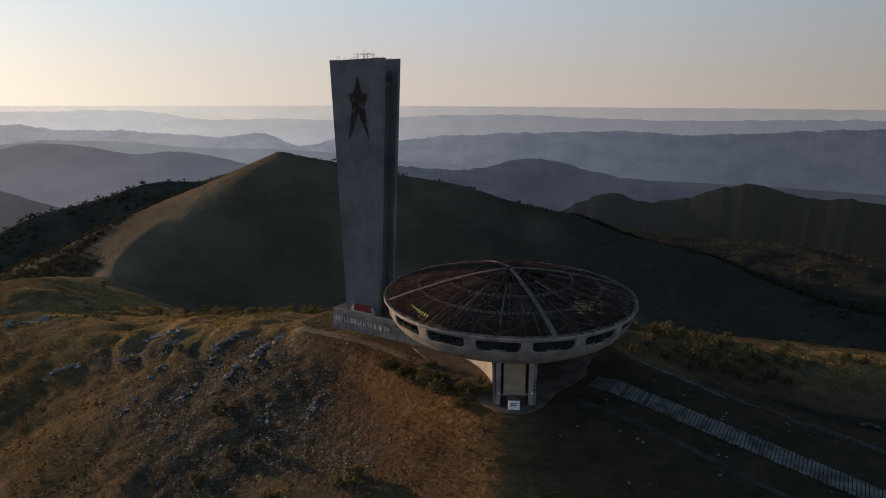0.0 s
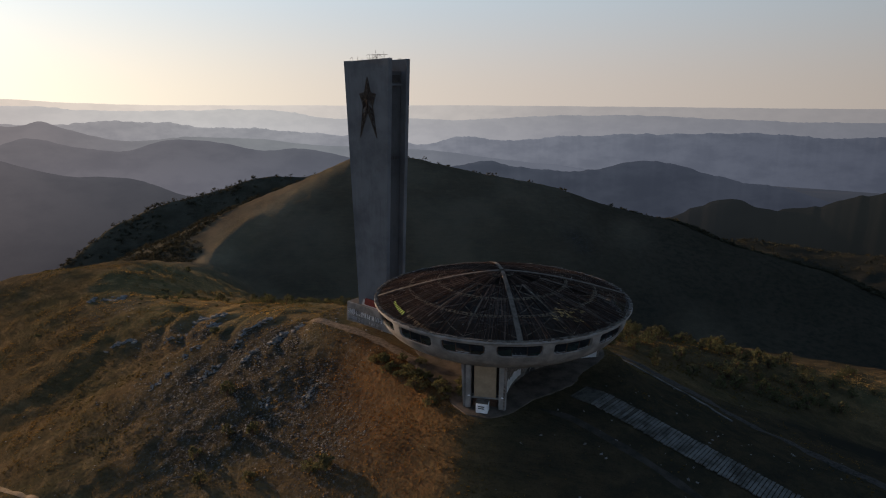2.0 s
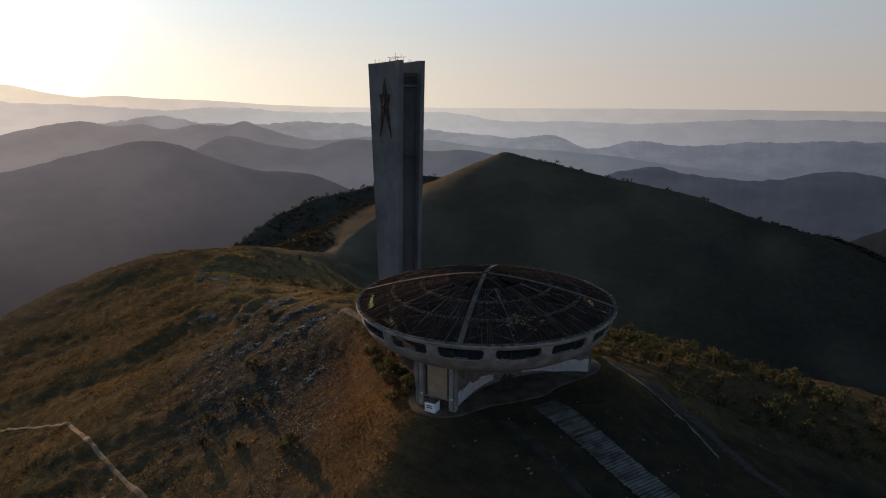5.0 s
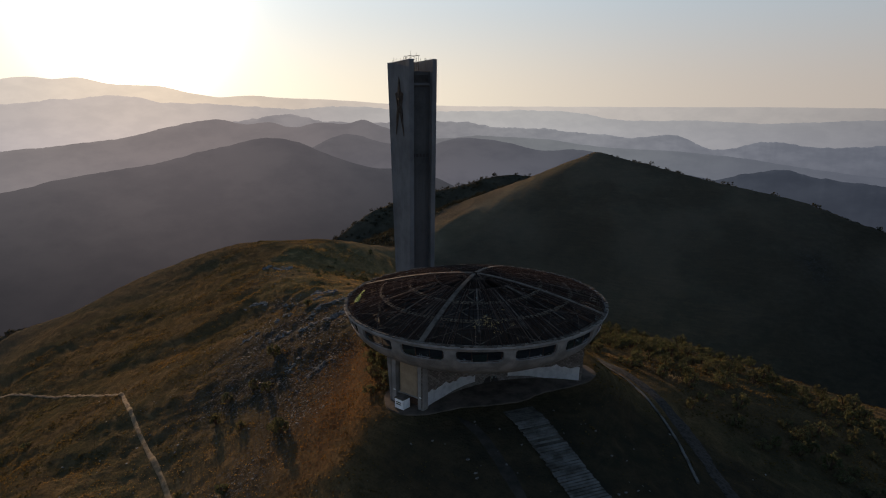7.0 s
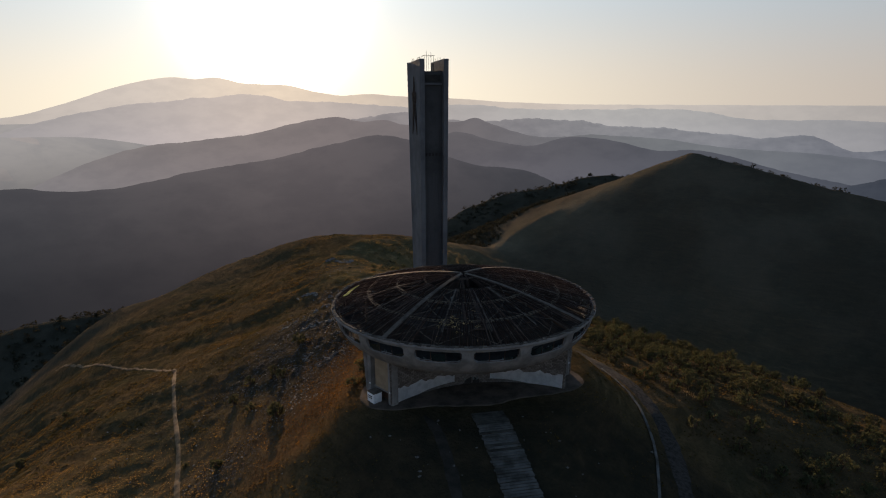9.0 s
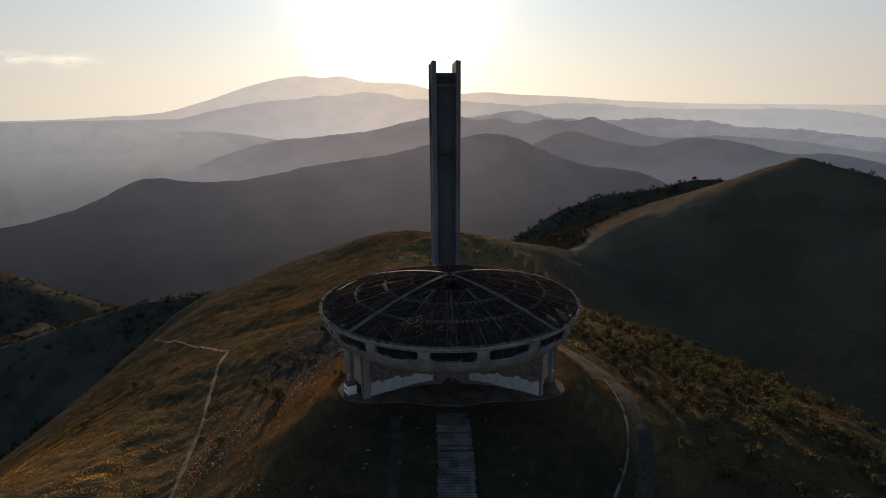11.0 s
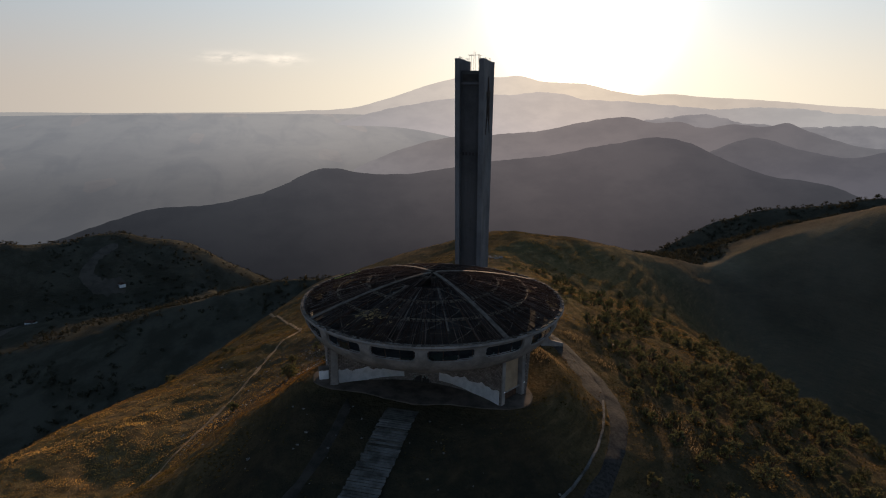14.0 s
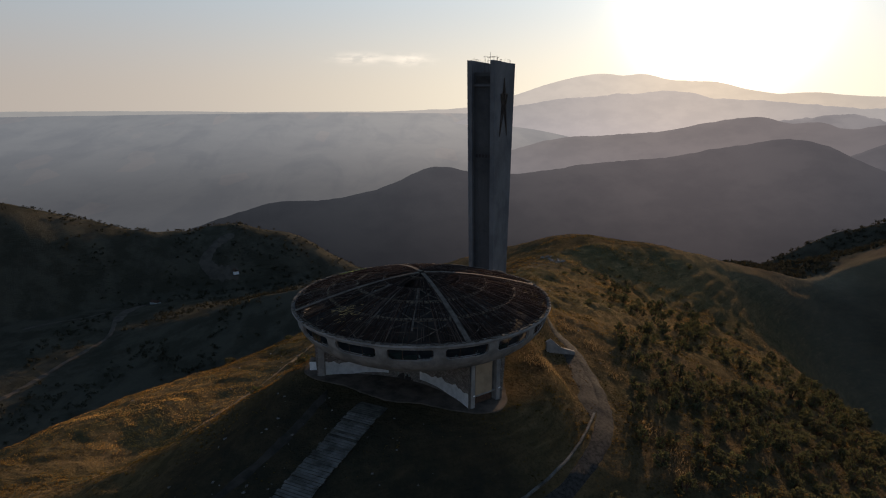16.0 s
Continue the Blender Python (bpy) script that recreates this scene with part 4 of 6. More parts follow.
tagged(part("split_laths", bm, GLINT_LATH, hall, "straw-yellow laths standing in for golden glints of light"), kind="stuff")


# ---- the three-legged base
LEG_A, LEG_B, MID = (15.3, 18.3), (7.8, 22.3), 8.4     # front wall's end, leg's other corner, front wall's middle


def arc_wall(n=72):
    """Points of the concave wall in plan, from one leg to the next."""
    half, sag = LEG_A[1], LEG_A[0] - MID
    R = (half * half + sag * sag) / (2 * sag)
    cx = MID + R
    top = math.asin(half / R)
    return [(cx - R * math.cos(top * (2 * i / n - 1)), R * math.sin(top * (2 * i / n - 1))) for i in range(n + 1)]


def ragged(i, seed):
    return 0.25 * math.sin(i * 1.7 + seed) + 0.18 * math.sin(i * 4.1 + 2 * seed)


def stone_courses(n, pos):
    """Rough stone cladding in low courses, each stone a tone of its own."""
    x, y, z = n.add("ShaderNodeSeparateXYZ", {0: pos}).outputs
    level = n.math("MULTIPLY", z, 2.6)
    row = n.math("FLOOR", level)
    run = n.math("MULTIPLY", n.math("ADD", n.math("ADD", x, n.math("MULTIPLY", y, 0.8)), n.math("MULTIPLY", row, 0.37)), 1.3)
    cell = n.add("ShaderNodeCombineXYZ", {0: n.math("FLOOR", run), 1: row}).outputs[0]
    own = n.add("ShaderNodeTexWhiteNoise", {"Vector": cell}).outputs["Value"]
    c = n.mix(own, (0.115, 0.10, 0.092), (0.24, 0.215, 0.20))
    c = n.mix(n.ramp(n.noise(0.5, 5.0, 0.6, pos), 0.4, 0.7, 0.0, 0.5), c, (0.09, 0.08, 0.073))
    joint = n.math("MINIMUM", n.math("PINGPONG", n.math("FRACT", run), 0.5), n.math("PINGPONG", n.math("FRACT", level), 0.5))
    return n.mix(n.ramp(joint, 0.02, 0.09, 0.8, 0.0), c, (0.045, 0.04, 0.037))


STONE = material("stone_cladding", stone_courses, 0.92, bump=(2.0, 0.08))
arc = arc_wall()
for k in range(3):
    m = pose(0, 0, 0, 0, 0, 120 * k)
    bm = bmesh.new()
    lo_f, hi_f, lo_b, hi_b = [], [], [], []
    for x, y in arc:
        lo_f.append(bm.verts.new(m @ Vector((x, y, -0.6)))), hi_f.append(bm.verts.new(m @ Vector((x + 0.6, y * 1.01, 10.2))))
        lo_b.append(bm.verts.new(m @ Vector((x - 0.6, y * 0.99, -0.6)))), hi_b.append(bm.verts.new(m @ Vector((x, y, 10.2))))
    for i in range(len(arc) - 1):
        bm.faces.new((lo_f[i], lo_f[i + 1], hi_f[i + 1], hi_f[i]))
        bm.faces.new((lo_b[i + 1], lo_b[i], hi_b[i], hi_b[i + 1]))
        bm.faces.new((hi_f[i], hi_f[i + 1], hi_b[i + 1], hi_b[i]))
    for i in (0, -1):
        bm.faces.new((lo_f[i], hi_f[i], hi_b[i], lo_b[i]))
    bmesh.ops.recalc_face_normals(bm, faces=bm.faces[:])
    wall = part("base_wall", bm, CONCRETE if k == 2 else STONE, hall, "concave rough concrete base wall" if k == 2 else "concave stone-clad base wall")
    if k == 0:
        # whitewash over the old lettering, ragged along its top, either side of the doors
        for side in (-1, 1):
            bm = bmesh.new()
            rows = []
            span = [(x, y) for x, y in arc if side * y > 3.6 and side * y < 18.29]
            for i, (x, y) in enumerate(span):
                h = 2.5 + ragged(i * 0.4, side) + 0.3 * ragged(i * 1.3, side + 2) + 0.03 * abs(y)
                col = []
                for j in range(5):
                    z = 0.05 + h * j / 4
                    col.append(bm.verts.new(Vector((x + 0.03 + 0.6 * z / 10.2, y * (1 + 0.01 * z / 10.2), z))))
                rows.append(col)
            for c0, c1 in zip(rows, rows[1:]):
                for j in range(4):
                    bm.faces.new((c0[j], c1[j], c1[j + 1], c0[j + 1]))
            bmesh.ops.solidify(bm, geom=bm.faces[:], thickness=0.02)
            part("whitewash", bm, WHITEWASH, wall, "ragged band of white paint")
        for y in (-2.6, -0.9, 0.9, 2.6):
            part("door_leaf", bevelled(box(bmesh.new(), MID - 0.1, MID + 0.12, y - 0.8, y + 0.8, 0.0, 2.4), 0.03), DARK, wall, "dark boarded entrance door")
        part("door_lintel", bevelled(box(bmesh.new(), MID - 0.2, MID + 0.45, -3.9, 3.9, 2.45, 2.95), 0.05), CONCRETE, wall)
        bm = bmesh.new()
        for y in (-3.4, -1.6, 0.3, 1.1, 3.2):
            box(bm, MID + 0.13, MID + 0.16, y - 0.16, y + 0.18, 0.9, 1.5)
        tagged(part("torn_paper", bm, SHARD, wall, "torn pale notices on the doors"), kind="stuff")
    # the leg at the end of this wall
    leg = new("leg")
    leg.parent = hall
    c, s = Vector((LEG_A[0], LEG_A[1], 0)), Vector((LEG_B[0], LEG_B[1], 0))
    ax = (s - c).normalized()                    # along the end face
    inn = Vector((ax.y, -ax.x, 0))               # from the face into the leg
    if inn.dot(c) > 0:
        inn = -inn
    leg_m = Matrix(((ax.x, inn.x, 0, c.x), (ax.y, inn.y, 0, c.y), (0, 0, 1, 0), (0, 0, 0, 1)))
    leg.matrix_basis = m @ leg_m
    W = (s - c).length
    for x0 in (0.4, W - 1.45):
        pier = part("pier", bevelled(box(bmesh.new(), x0, x0 + (1.05 if x0 < 1 else 1.45), 0.0, 1.5, -0.6, 9.6), 0.08), CONCRETE, leg, "tall square concrete pier")
        part("pier_light", bevelled(box(bmesh.new(), x0 + 0.5, x0 + 0.95, -0.12, 0.002, 2.6, 2.8), 0.02), WHITEWASH, pier)
    part("recess_panel", box(bmesh.new(), 2.05, W - 2.05, 0.7, 1.0, 2.2, 9.6), PANEL, leg, "tan panel in the leg's end")
    # the recess's shade, put into a near-black back panel
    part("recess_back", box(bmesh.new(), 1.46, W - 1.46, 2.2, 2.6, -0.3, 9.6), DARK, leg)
    part("recess_sill", bevelled(box(bmesh.new(), 1.46, W - 1.46, 0.6, 2.2, 1.9, 2.2), 0.04), CONCRETE, leg)
    part("cellar_grille", box(bmesh.new(), 1.8, W - 1.8, 1.2, 1.4, -0.2, 1.9), RUST, leg)

# ---- the tower
TOWER_U = -40.5
tower = thing("tower", "tall twin-slab concrete tower with a large star on each broad face", "tower", AXIS @ pose(TOWER_U, 0, 0, 0, 0, 2))
T0, T1 = 4.7, 68.6
LEN0, LEN1, THK0, THK1, SLAB0, SLAB1 = 10.1, 15.7, 7.0, 7.5, 1.15, 1.25


def lerp(z, a, b):
    return a + (b - a) * (z - T0) / (T1 - T0)


for side in (-1, 1):
    bm = bmesh.new()
    secs = []
    for z in np.linspace(T0, T1, 17):
        L, Th = lerp(z, LEN0, LEN1) / 2, lerp(z, THK0, THK1) / 2
        thick = lerp(z, SLAB0, SLAB1)
        # plan of one slab: the broad face flares a little towards the back edge
        plan = [(-L, Th + 0.35), (-L + lerp(z, 2.2, 3.4), Th), (L - 0.12, Th), (L, Th - 0.12), (L, Th - thick), (-L, Th - thick)]
        top = 0.35 * (z == T1)
        secs.append([bm.verts.new((x, side * y, z + top * (x > 0))) for x, y in plan])
    for a, b in zip(secs, secs[1:]):
        for i in range(6):
            bm.faces.new((a[i], a[(i + 1) % 6], b[(i + 1) % 6], b[i]))
    bm.faces.new(secs[0]), bm.faces.new(secs[-1])
    bmesh.ops.recalc_face_normals(bm, faces=bm.faces[:])
    part("slab", bm, TOWER, tower, "grey board-marked concrete slab")
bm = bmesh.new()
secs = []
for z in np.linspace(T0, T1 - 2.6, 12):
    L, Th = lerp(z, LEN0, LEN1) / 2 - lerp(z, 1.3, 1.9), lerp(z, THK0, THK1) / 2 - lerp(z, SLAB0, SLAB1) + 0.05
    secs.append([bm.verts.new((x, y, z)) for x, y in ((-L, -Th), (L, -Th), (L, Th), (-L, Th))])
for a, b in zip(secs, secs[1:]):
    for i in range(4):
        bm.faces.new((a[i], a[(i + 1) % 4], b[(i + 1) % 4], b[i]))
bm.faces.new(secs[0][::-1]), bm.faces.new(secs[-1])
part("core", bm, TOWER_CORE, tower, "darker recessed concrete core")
for e in (-1, 1):
    # a shallow loggia below the top, and a row of vents two thirds of the way up; dark blocks stand for their shade
    z = T1 - 6.0
    L, Th = lerp(z, LEN0, LEN1) / 2 - 1.8, lerp(z, THK0, THK1) / 2 - lerp(z, SLAB0, SLAB1)
    part("ledge", box(bmesh.new(), e * L - 0.3, e * L + 0.5, -Th, Th, z, z + 0.5), TOWER, tower)
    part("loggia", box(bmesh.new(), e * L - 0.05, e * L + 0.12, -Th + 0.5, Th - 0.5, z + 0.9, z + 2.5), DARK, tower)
    z = 44.5
    L = lerp(z, LEN0, LEN1) / 2 - lerp(z, 1.3, 1.9)
    for y in (-1.8, -0.9, 0.0, 0.9, 1.8):
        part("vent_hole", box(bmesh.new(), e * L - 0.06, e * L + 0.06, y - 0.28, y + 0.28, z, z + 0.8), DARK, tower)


STAR_GLASS = material("broken_star_glass", stained((0.03, 0.022, 0.021), (0.014, 0.012, 0.012), (0.06, 0.045, 0.04), 0.2, 1.2), 0.6, bump=(1.2, 0.1))


def star(side):
    """A tall five-pointed star of steel lattice; most of its glass is gone and the wall shows through."""
    pts = [(0.3, 64.7), (1.35, 61.0), (3.2, 60.6), (2.0, 57.8), (3.3, 49.9), (0.3, 56.4), (-2.7, 49.9), (-1.4, 57.8), (-2.6, 60.6), (-0.75, 61.0)]
    hub = (0.3, 58.9)
    at = lambda p, d: Vector((p[0], side * (lerp(p[1], THK0, THK1) / 2 + d), p[1]))
    mixp = lambda p, q, t: (p[0] + (q[0] - p[0]) * t, p[1] + (q[1] - p[1]) * t)
    left = random.Random(90 + side)
    bm = bmesh.new()
    for i in range(10):
        j = (i + 1) % 10
        tip = i if i % 2 == 0 else j
        base = j if i % 2 == 0 else i
        # scraps of glass between the rungs, thinning towards the tips
        for k in range(7):
            if left.random() < 0.25 + 0.08 * k:
                continue
            a, b = mixp(pts[base], pts[tip], k / 7.5), mixp(hub, pts[tip], k / 7.5)
            c, d = mixp(hub, pts[tip], (k + 0.85) / 7.5), mixp(pts[base], pts[tip], (k + 0.85) / 7.5)
            va, vb = [bm.verts.new(at(q, 0.09)) for q in (a, b, c, d)], [bm.verts.new(at(q, 0.03)) for q in (a, b, c, d)]
            bm.faces.new(va), bm.faces.new(vb[::-1])
            for m in range(4):
                bm.faces.new((va[m], vb[m], vb[(m + 1) % 4], va[(m + 1) % 4]))
    bmesh.ops.recalc_face_normals(bm, faces=bm.faces[:])
    body = part("star", bm, STAR_GLASS, tower, "tall dark red star with broken glass and rusty lattice")
    bm = bmesh.new()
    for i in range(10):
        j = (i + 1) % 10
        beam(bm, at(pts[i], 0.14), at(pts[j], 0.14), 0.12, 0.12)
        beam(bm, at(pts[i], 0.14), at(hub, 0.3), 0.09, 0.09)
        tip, base = (i, j) if i % 2 == 0 else (j, i)
        for k in range(9):
            t = k / 9
            beam(bm, at(mixp(pts[base], pts[tip], t), 0.14), at(mixp(hub, pts[tip], t), 0.22), 0.07, 0.07)
            beam(bm, at(mixp(pts[base], pts[tip], t), 0.14), at(mixp(hub, pts[tip], t + 0.1), 0.22), 0.05, 0.05)
    part("lattice", bm, TRUSS, body, "rusty steel lattice")


star(-1), star(1)

# bent remains of railings, and the thin mast frame on top
scrap = random.Random(29)
bm = bmesh.new()
for side in (-1, 1):
    y, last = side * 3.1, None
    for x in np.arange(-6.5, 6.8, 0.9):
        if scrap.random() < 0.35:
            last = None
            continue
        top = Vector((x + scrap.gauss(0, 0.12), y + scrap.gauss(0, 0.12), T1 + 0.3 + scrap.uniform(0.15, 0.75)))
        beam(bm, (x, y, T1), top, 0.05, 0.05)
        if last is not None:
            beam(bm, last, top, 0.04, 0.04)
        last = top
tagged(part("top_railing", bm, RUST, tower, "thin bent rusty railing"), kind="stuff")
bm = bmesh.new()
for x in (-1.6, 1.4):
    for y in (-1.2, 1.2):
        beam(bm, (x, y, T1 - 2.6), (x + 0.1, y, T1 + 1.5), 0.06, 0.06)
    beam(bm, (x, -1.7, T1 + 1.45), (x, 1.6, T1 + 1.5), 0.06, 0.06)
for y in (-1.2, 1.2):
    beam(bm, (-2.6, y, T1 + 1.4), (2.5, y, T1 + 1.5), 0.06, 0.06)
    beam(bm, (-1.6, y, T1 - 0.4), (1.4, y, T1 - 0.2), 0.05, 0.05)
beam(bm, (-0.2, -0.3, T1 - 2.6), (-0.1, -0.3, T1 + 2.7), 0.06, 0.06)
beam(bm, (1.9, 0.5, T1 - 2.6), (2.0, 0.4, T1 + 2.2), 0.05, 0.05)
beam(bm, (-2.4, 0.8, T1 - 2.6), (-2.5, 0.7, T1 + 1.9), 0.05, 0.05)
part("mast_frame", bm, RUST, tower, "light steel mast frame")

# ---- the podium under the tower, with painted letters on its long face
PODIUM = material("stained_podium_concrete", stained((0.185, 0.18, 0.178), (0.10, 0.097, 0.096), (0.26, 0.25, 0.245), 0.35, 0.4), 0.9, bump=(3.0, 0.03))
podium = thing("podium", "long low concrete podium wall with faded white graffiti", "podium wall")
bm = bmesh.new()
P0, P1 = -49.8, -14.0
top_pts = [(P0, -4.75, 4.85), (P1, -4.5, 5.2), (P1, 5.2, 5.2), (P0, 2.2, 4.85)]
low = [(P0 - 0.2, -5.05, -1.5), (P1, -4.8, -1.5), (P1, 5.5, -1.5), (P0 - 0.2, 2.4, -1.5)]
va, vb = [bm.verts.new(p) for p in low], [bm.verts.new(p) for p in top_pts]
bm.faces.new(va[::-1]), bm.faces.new(vb)
for i in range(4):
    bm.faces.new((va[i], va[(i + 1) % 4], vb[(i + 1) % 4], vb[i]))
part("podium_wall", bevelled(bm, 0.12), PODIUM, podium)
deck = bmesh.new()
lo_d = [(P0 + 0.5, -4.3, 4.86), (P1 - 0.5, -4.1, 5.2), (P1 - 0.5, 4.8, 5.2), (P0 + 0.5, 1.8, 4.86)]
va, vb = [deck.verts.new(q) for q in lo_d], [deck.verts.new((q[0], q[1], q[2] + 0.06)) for q in lo_d]
deck.faces.new(va[::-1]), deck.faces.new(vb)
for i in range(4):
    deck.faces.new((va[i], va[(i + 1) % 4], vb[(i + 1) % 4], vb[i]))
part("podium_deck", deck, PAVE, podium, "dark podium deck")
GRAFFITI = material("faded_spray_paint", stained((0.62, 0.62, 0.63), (0.42, 0.42, 0.43), (0.7, 0.7, 0.7)), 0.85)
GRAFFITI_DIM = material("worn_spray_paint", stained((0.36, 0.36, 0.37), (0.24, 0.24, 0.25), (0.44, 0.44, 0.45)), 0.85)
marks = random.Random(5)
def face(x, z):
    """The podium's long face, which closes in towards the hall."""
    return -5.05 + 0.25 * (x - P0) / (P1 - P0) + 0.3 * (z + 1.5) / 6.4 - 0.05


for first, last, rise, tall, paint in ((P0 + 0.9, P0 + 18.5, 1.7, 1.5, GRAFFITI), (P0 + 0.8, P0 + 7.5, 0.2, 1.1, GRAFFITI_DIM), (P0 + 9.5, P0 + 13.0, 0.4, 0.8, GRAFFITI_DIM)):
    x = first
    while x < last:
        w = marks.uniform(0.6, 1.0)
        bm = bmesh.new()
        h0 = rise + marks.uniform(-0.08, 0.08)
        h = tall - 0.02 * (x - first)
        thin = marks.uniform(0.12, 0.2)
        beam(bm, (x, face(x, h0), h0), (x + marks.uniform(-0.12, 0.12), face(x, h0 + h), h0 + h), thin, 0.05)
        if marks.random() < 0.8:
            beam(bm, (x + w * 0.65, face(x, h0), h0 + marks.uniform(0, 0.3)), (x + w * 0.6, face(x, h0 + h), h0 + h), thin, 0.05)
        for _ in range(marks.choice((1, 1, 2))):
            l, m_ = marks.choice((0.08, 0.5, 0.92)) * h, marks.choice((0.08, 0.5, 0.92)) * h
            beam(bm, (x, face(x, h0 + l) - 0.01, h0 + l), (x + w * 0.65, face(x, h0 + m_) - 0.01, h0 + m_), thin, 0.05)
        part("graffiti_bar", bm, paint, podium)
        x += w + (0.55 if marks.random() < 0.2 else 0.08)
# dark blocks for the shade inside the weep holes
for q in (-32.6, -31.7, -28.9, -28.1, -27.3):
    part("weep_hole", box(bmesh.new(), q - 0.28, q + 0.28, face(q, 3.7) + 0.02, face(q, 3.7) + 0.6, 3.5, 3.95), DARK, podium)

# the red painted block at the tower's foot, its ends and edge lined in white
block = thing("painted_plinth", "low plinth painted red with white slanted ends", "plinth")
for name, mat, y0, y1, pr in (("red_front", RED, -4.25, -3.3, ((-43.1, 5.0), (-36.9, 5.0), (-37.3, 7.0), (-42.7, 7.0))), ("white_end", GRAFFITI_DIM, -4.15, -3.3, ((-44.2, 5.0), (-43.13, 5.0), (-42.75, 6.95), (-43.4, 6.7))), ("white_end", GRAFFITI_DIM, -4.15, -3.3, ((-36.87, 5.0), (-36.1, 5.0), (-36.7, 6.7), (-37.25, 6.95))), ("white_line", GRAFFITI_DIM, -4.29, -4.253, ((-43.0, 5.1), (-37.0, 5.1), (-37.0, 5.35), (-43.0, 5.35)))):
    bm = bmesh.new()
    va, vb = [bm.verts.new((a, y0, z)) for a, z in pr], [bm.verts.new((a, y1, z)) for a, z in pr]
    bm.faces.new(va), bm.faces.new(vb[::-1])
    for i in range(4):
        bm.faces.new((va[i], vb[i], vb[(i + 1) % 4], va[(i + 1) % 4]))
    bmesh.ops.recalc_face_normals(bm, faces=bm.faces[:])
    part(name, bm, mat, block)

# ---- white hut by the leg
hut = thing("white_cabin", "small white metal cabin with a dark notice on its front", "cabin", AXIS @ pose(12.2, -21.2, 0.1, 0, 0, 28))
part("cabin_body", bevelled(box(bmesh.new(), -1.15, 1.15, -1.0, 1.0, 0.0, 2.05), 0.05), WHITEWASH, hut)
part("cabin_roof", bevelled(box(bmesh.new(), -1.25, 1.25, -1.1, 1.1, 2.05, 2.15), 0.03), RIB, hut)
for z in (1.25, 0.85):
    part("notice_bar", box(bmesh.new(), -0.75, 0.55, -1.03, -1.003, z, z + 0.22), DARK, hut)

# ---- apron, stairs, paths
bm = bmesh.new()
edge_t, edge_b = [], []
for k in range(180):
    a = 2 * math.pi * k / 180
    r = 18.5 + 8.3 * math.cos(1.5 * (a - radians(60))) ** 6 + 0.12 * math.sin(5 * a + 1.0) + 0.14 * math.sin(13 * a) + 0.1 * math.sin(37 * a)
    edge_t.append(bm.verts.new(AXIS @ turn(r, a, 0.07))), edge_b.append(bm.verts.new(AXIS @ turn(r + 0.15, a, -0.6)))
middle = bm.verts.new((0, 0, 0.09))
for k in range(180):
    j = (k + 1) % 180
    bm.faces.new((edge_t[k], edge_t[j], middle)), bm.faces.new((edge_b[k], edge_b[j], edge_t[j], edge_t[k]))
tagged(part("pavement_apron", bm, PAVE, None), "worn paved apron round the legs of the hall", "pavement", kind="structure")


def ribbon(name, line, wide, mat, label, category, lift=0.06, kind="structure"):
    """A strip laid on the ground along a smoothed line of (x, y)."""
    p = np.array(line, float)
    for _ in range(3):
        q = np.empty((2 * len(p) - 2, 2))
        q[0::2], q[1::2] = 0.75 * p[:-1] + 0.25 * p[1:], 0.25 * p[:-1] + 0.75 * p[1:]
        p = np.vstack([p[:1], q, p[-1:]])
    s = np.r_[0, np.cumsum(np.hypot(*np.diff(p, axis=0).T))]
    t = np.arange(0, s[-1], 0.8)
    p = np.stack([np.interp(t, s, p[:, 0]), np.interp(t, s, p[:, 1])], -1)
    d = np.gradient(p, axis=0)
    d /= np.hypot(*d.T)[:, None] + 1e-9
    nrm = np.stack([-d[:, 1], d[:, 0]], -1)
    k = np.linspace(-1, 1, 7)
    w = wide / 2 * (1 + 0.22 * wob(t, 0 * t, 5, 8) + 0.12 * wob(t, 0 * t, 1.7, 9))
    w = w * np.clip(np.minimum(t, t[-1] - t) / 5 + 0.05, 0, 1)
    X = p[:, None, 0] + nrm[:, None, 0] * (k[None, :] * w[:, None])
    Y = p[:, None, 1] + nrm[:, None, 1] * (k[None, :] * w[:, None])
    Z = land(X, Y) + lift - 0.14 * np.abs(k[None, :]) ** 4
    return tagged(sheet(name, X, Y, Z, mat, False), label, category, kind=kind)


def L(u, v):
    return (u * CU - v * SU, u * SU + v * CU)


FAINT = material("dim_earth", stained((0.092, 0.078, 0.064), (0.06, 0.051, 0.041), (0.13, 0.11, 0.09), 0.0, 0.1), 0.97)
TRACK = material("worn_track", stained((0.050, 0.042, 0.034), (0.022, 0.02, 0.016), (0.09, 0.076, 0.062), 0.0, 0.3), 0.97, bump=(2.0, 0.05))
RIDGE = [(-56, 23), (-48.6, 18.7), (-35.7, 11.1), (-20.9, -1.1), (-13.0, -10.3), (-5.1, -22.4), (-1, -25.5)]
EARTH = material("stony_earth", stained((0.165, 0.118, 0.082), (0.07, 0.05, 0.036), (0.24, 0.18, 0.13), 0.0, 0.9), 0.97, bump=(2.0, 0.06))
ribbon("path_ridge", RIDGE, 3.2, EARTH, "trodden dirt path along the hilltop", "path", 0.14)
SLOPE = [(8, -76), (-4, -69), (-12, -64.8), (-19, -61), (-34, -54.5), (-47, -49.2), (-57, -45), (-66, -41.6), (-80, -37), (-97, -30.8), (-122, -21.2), (-124.5, -20), (-126, -19.4), (-128, -19.3), (-131, -19.4), (-145, -20), (-172, -21), (-200, -24.5), (-235, -27), (-285, -27)]
ribbon("path_slope", SLOPE, 1.2, DIRT, "narrow pale dirt footpath across the slope", "path", 0.18)
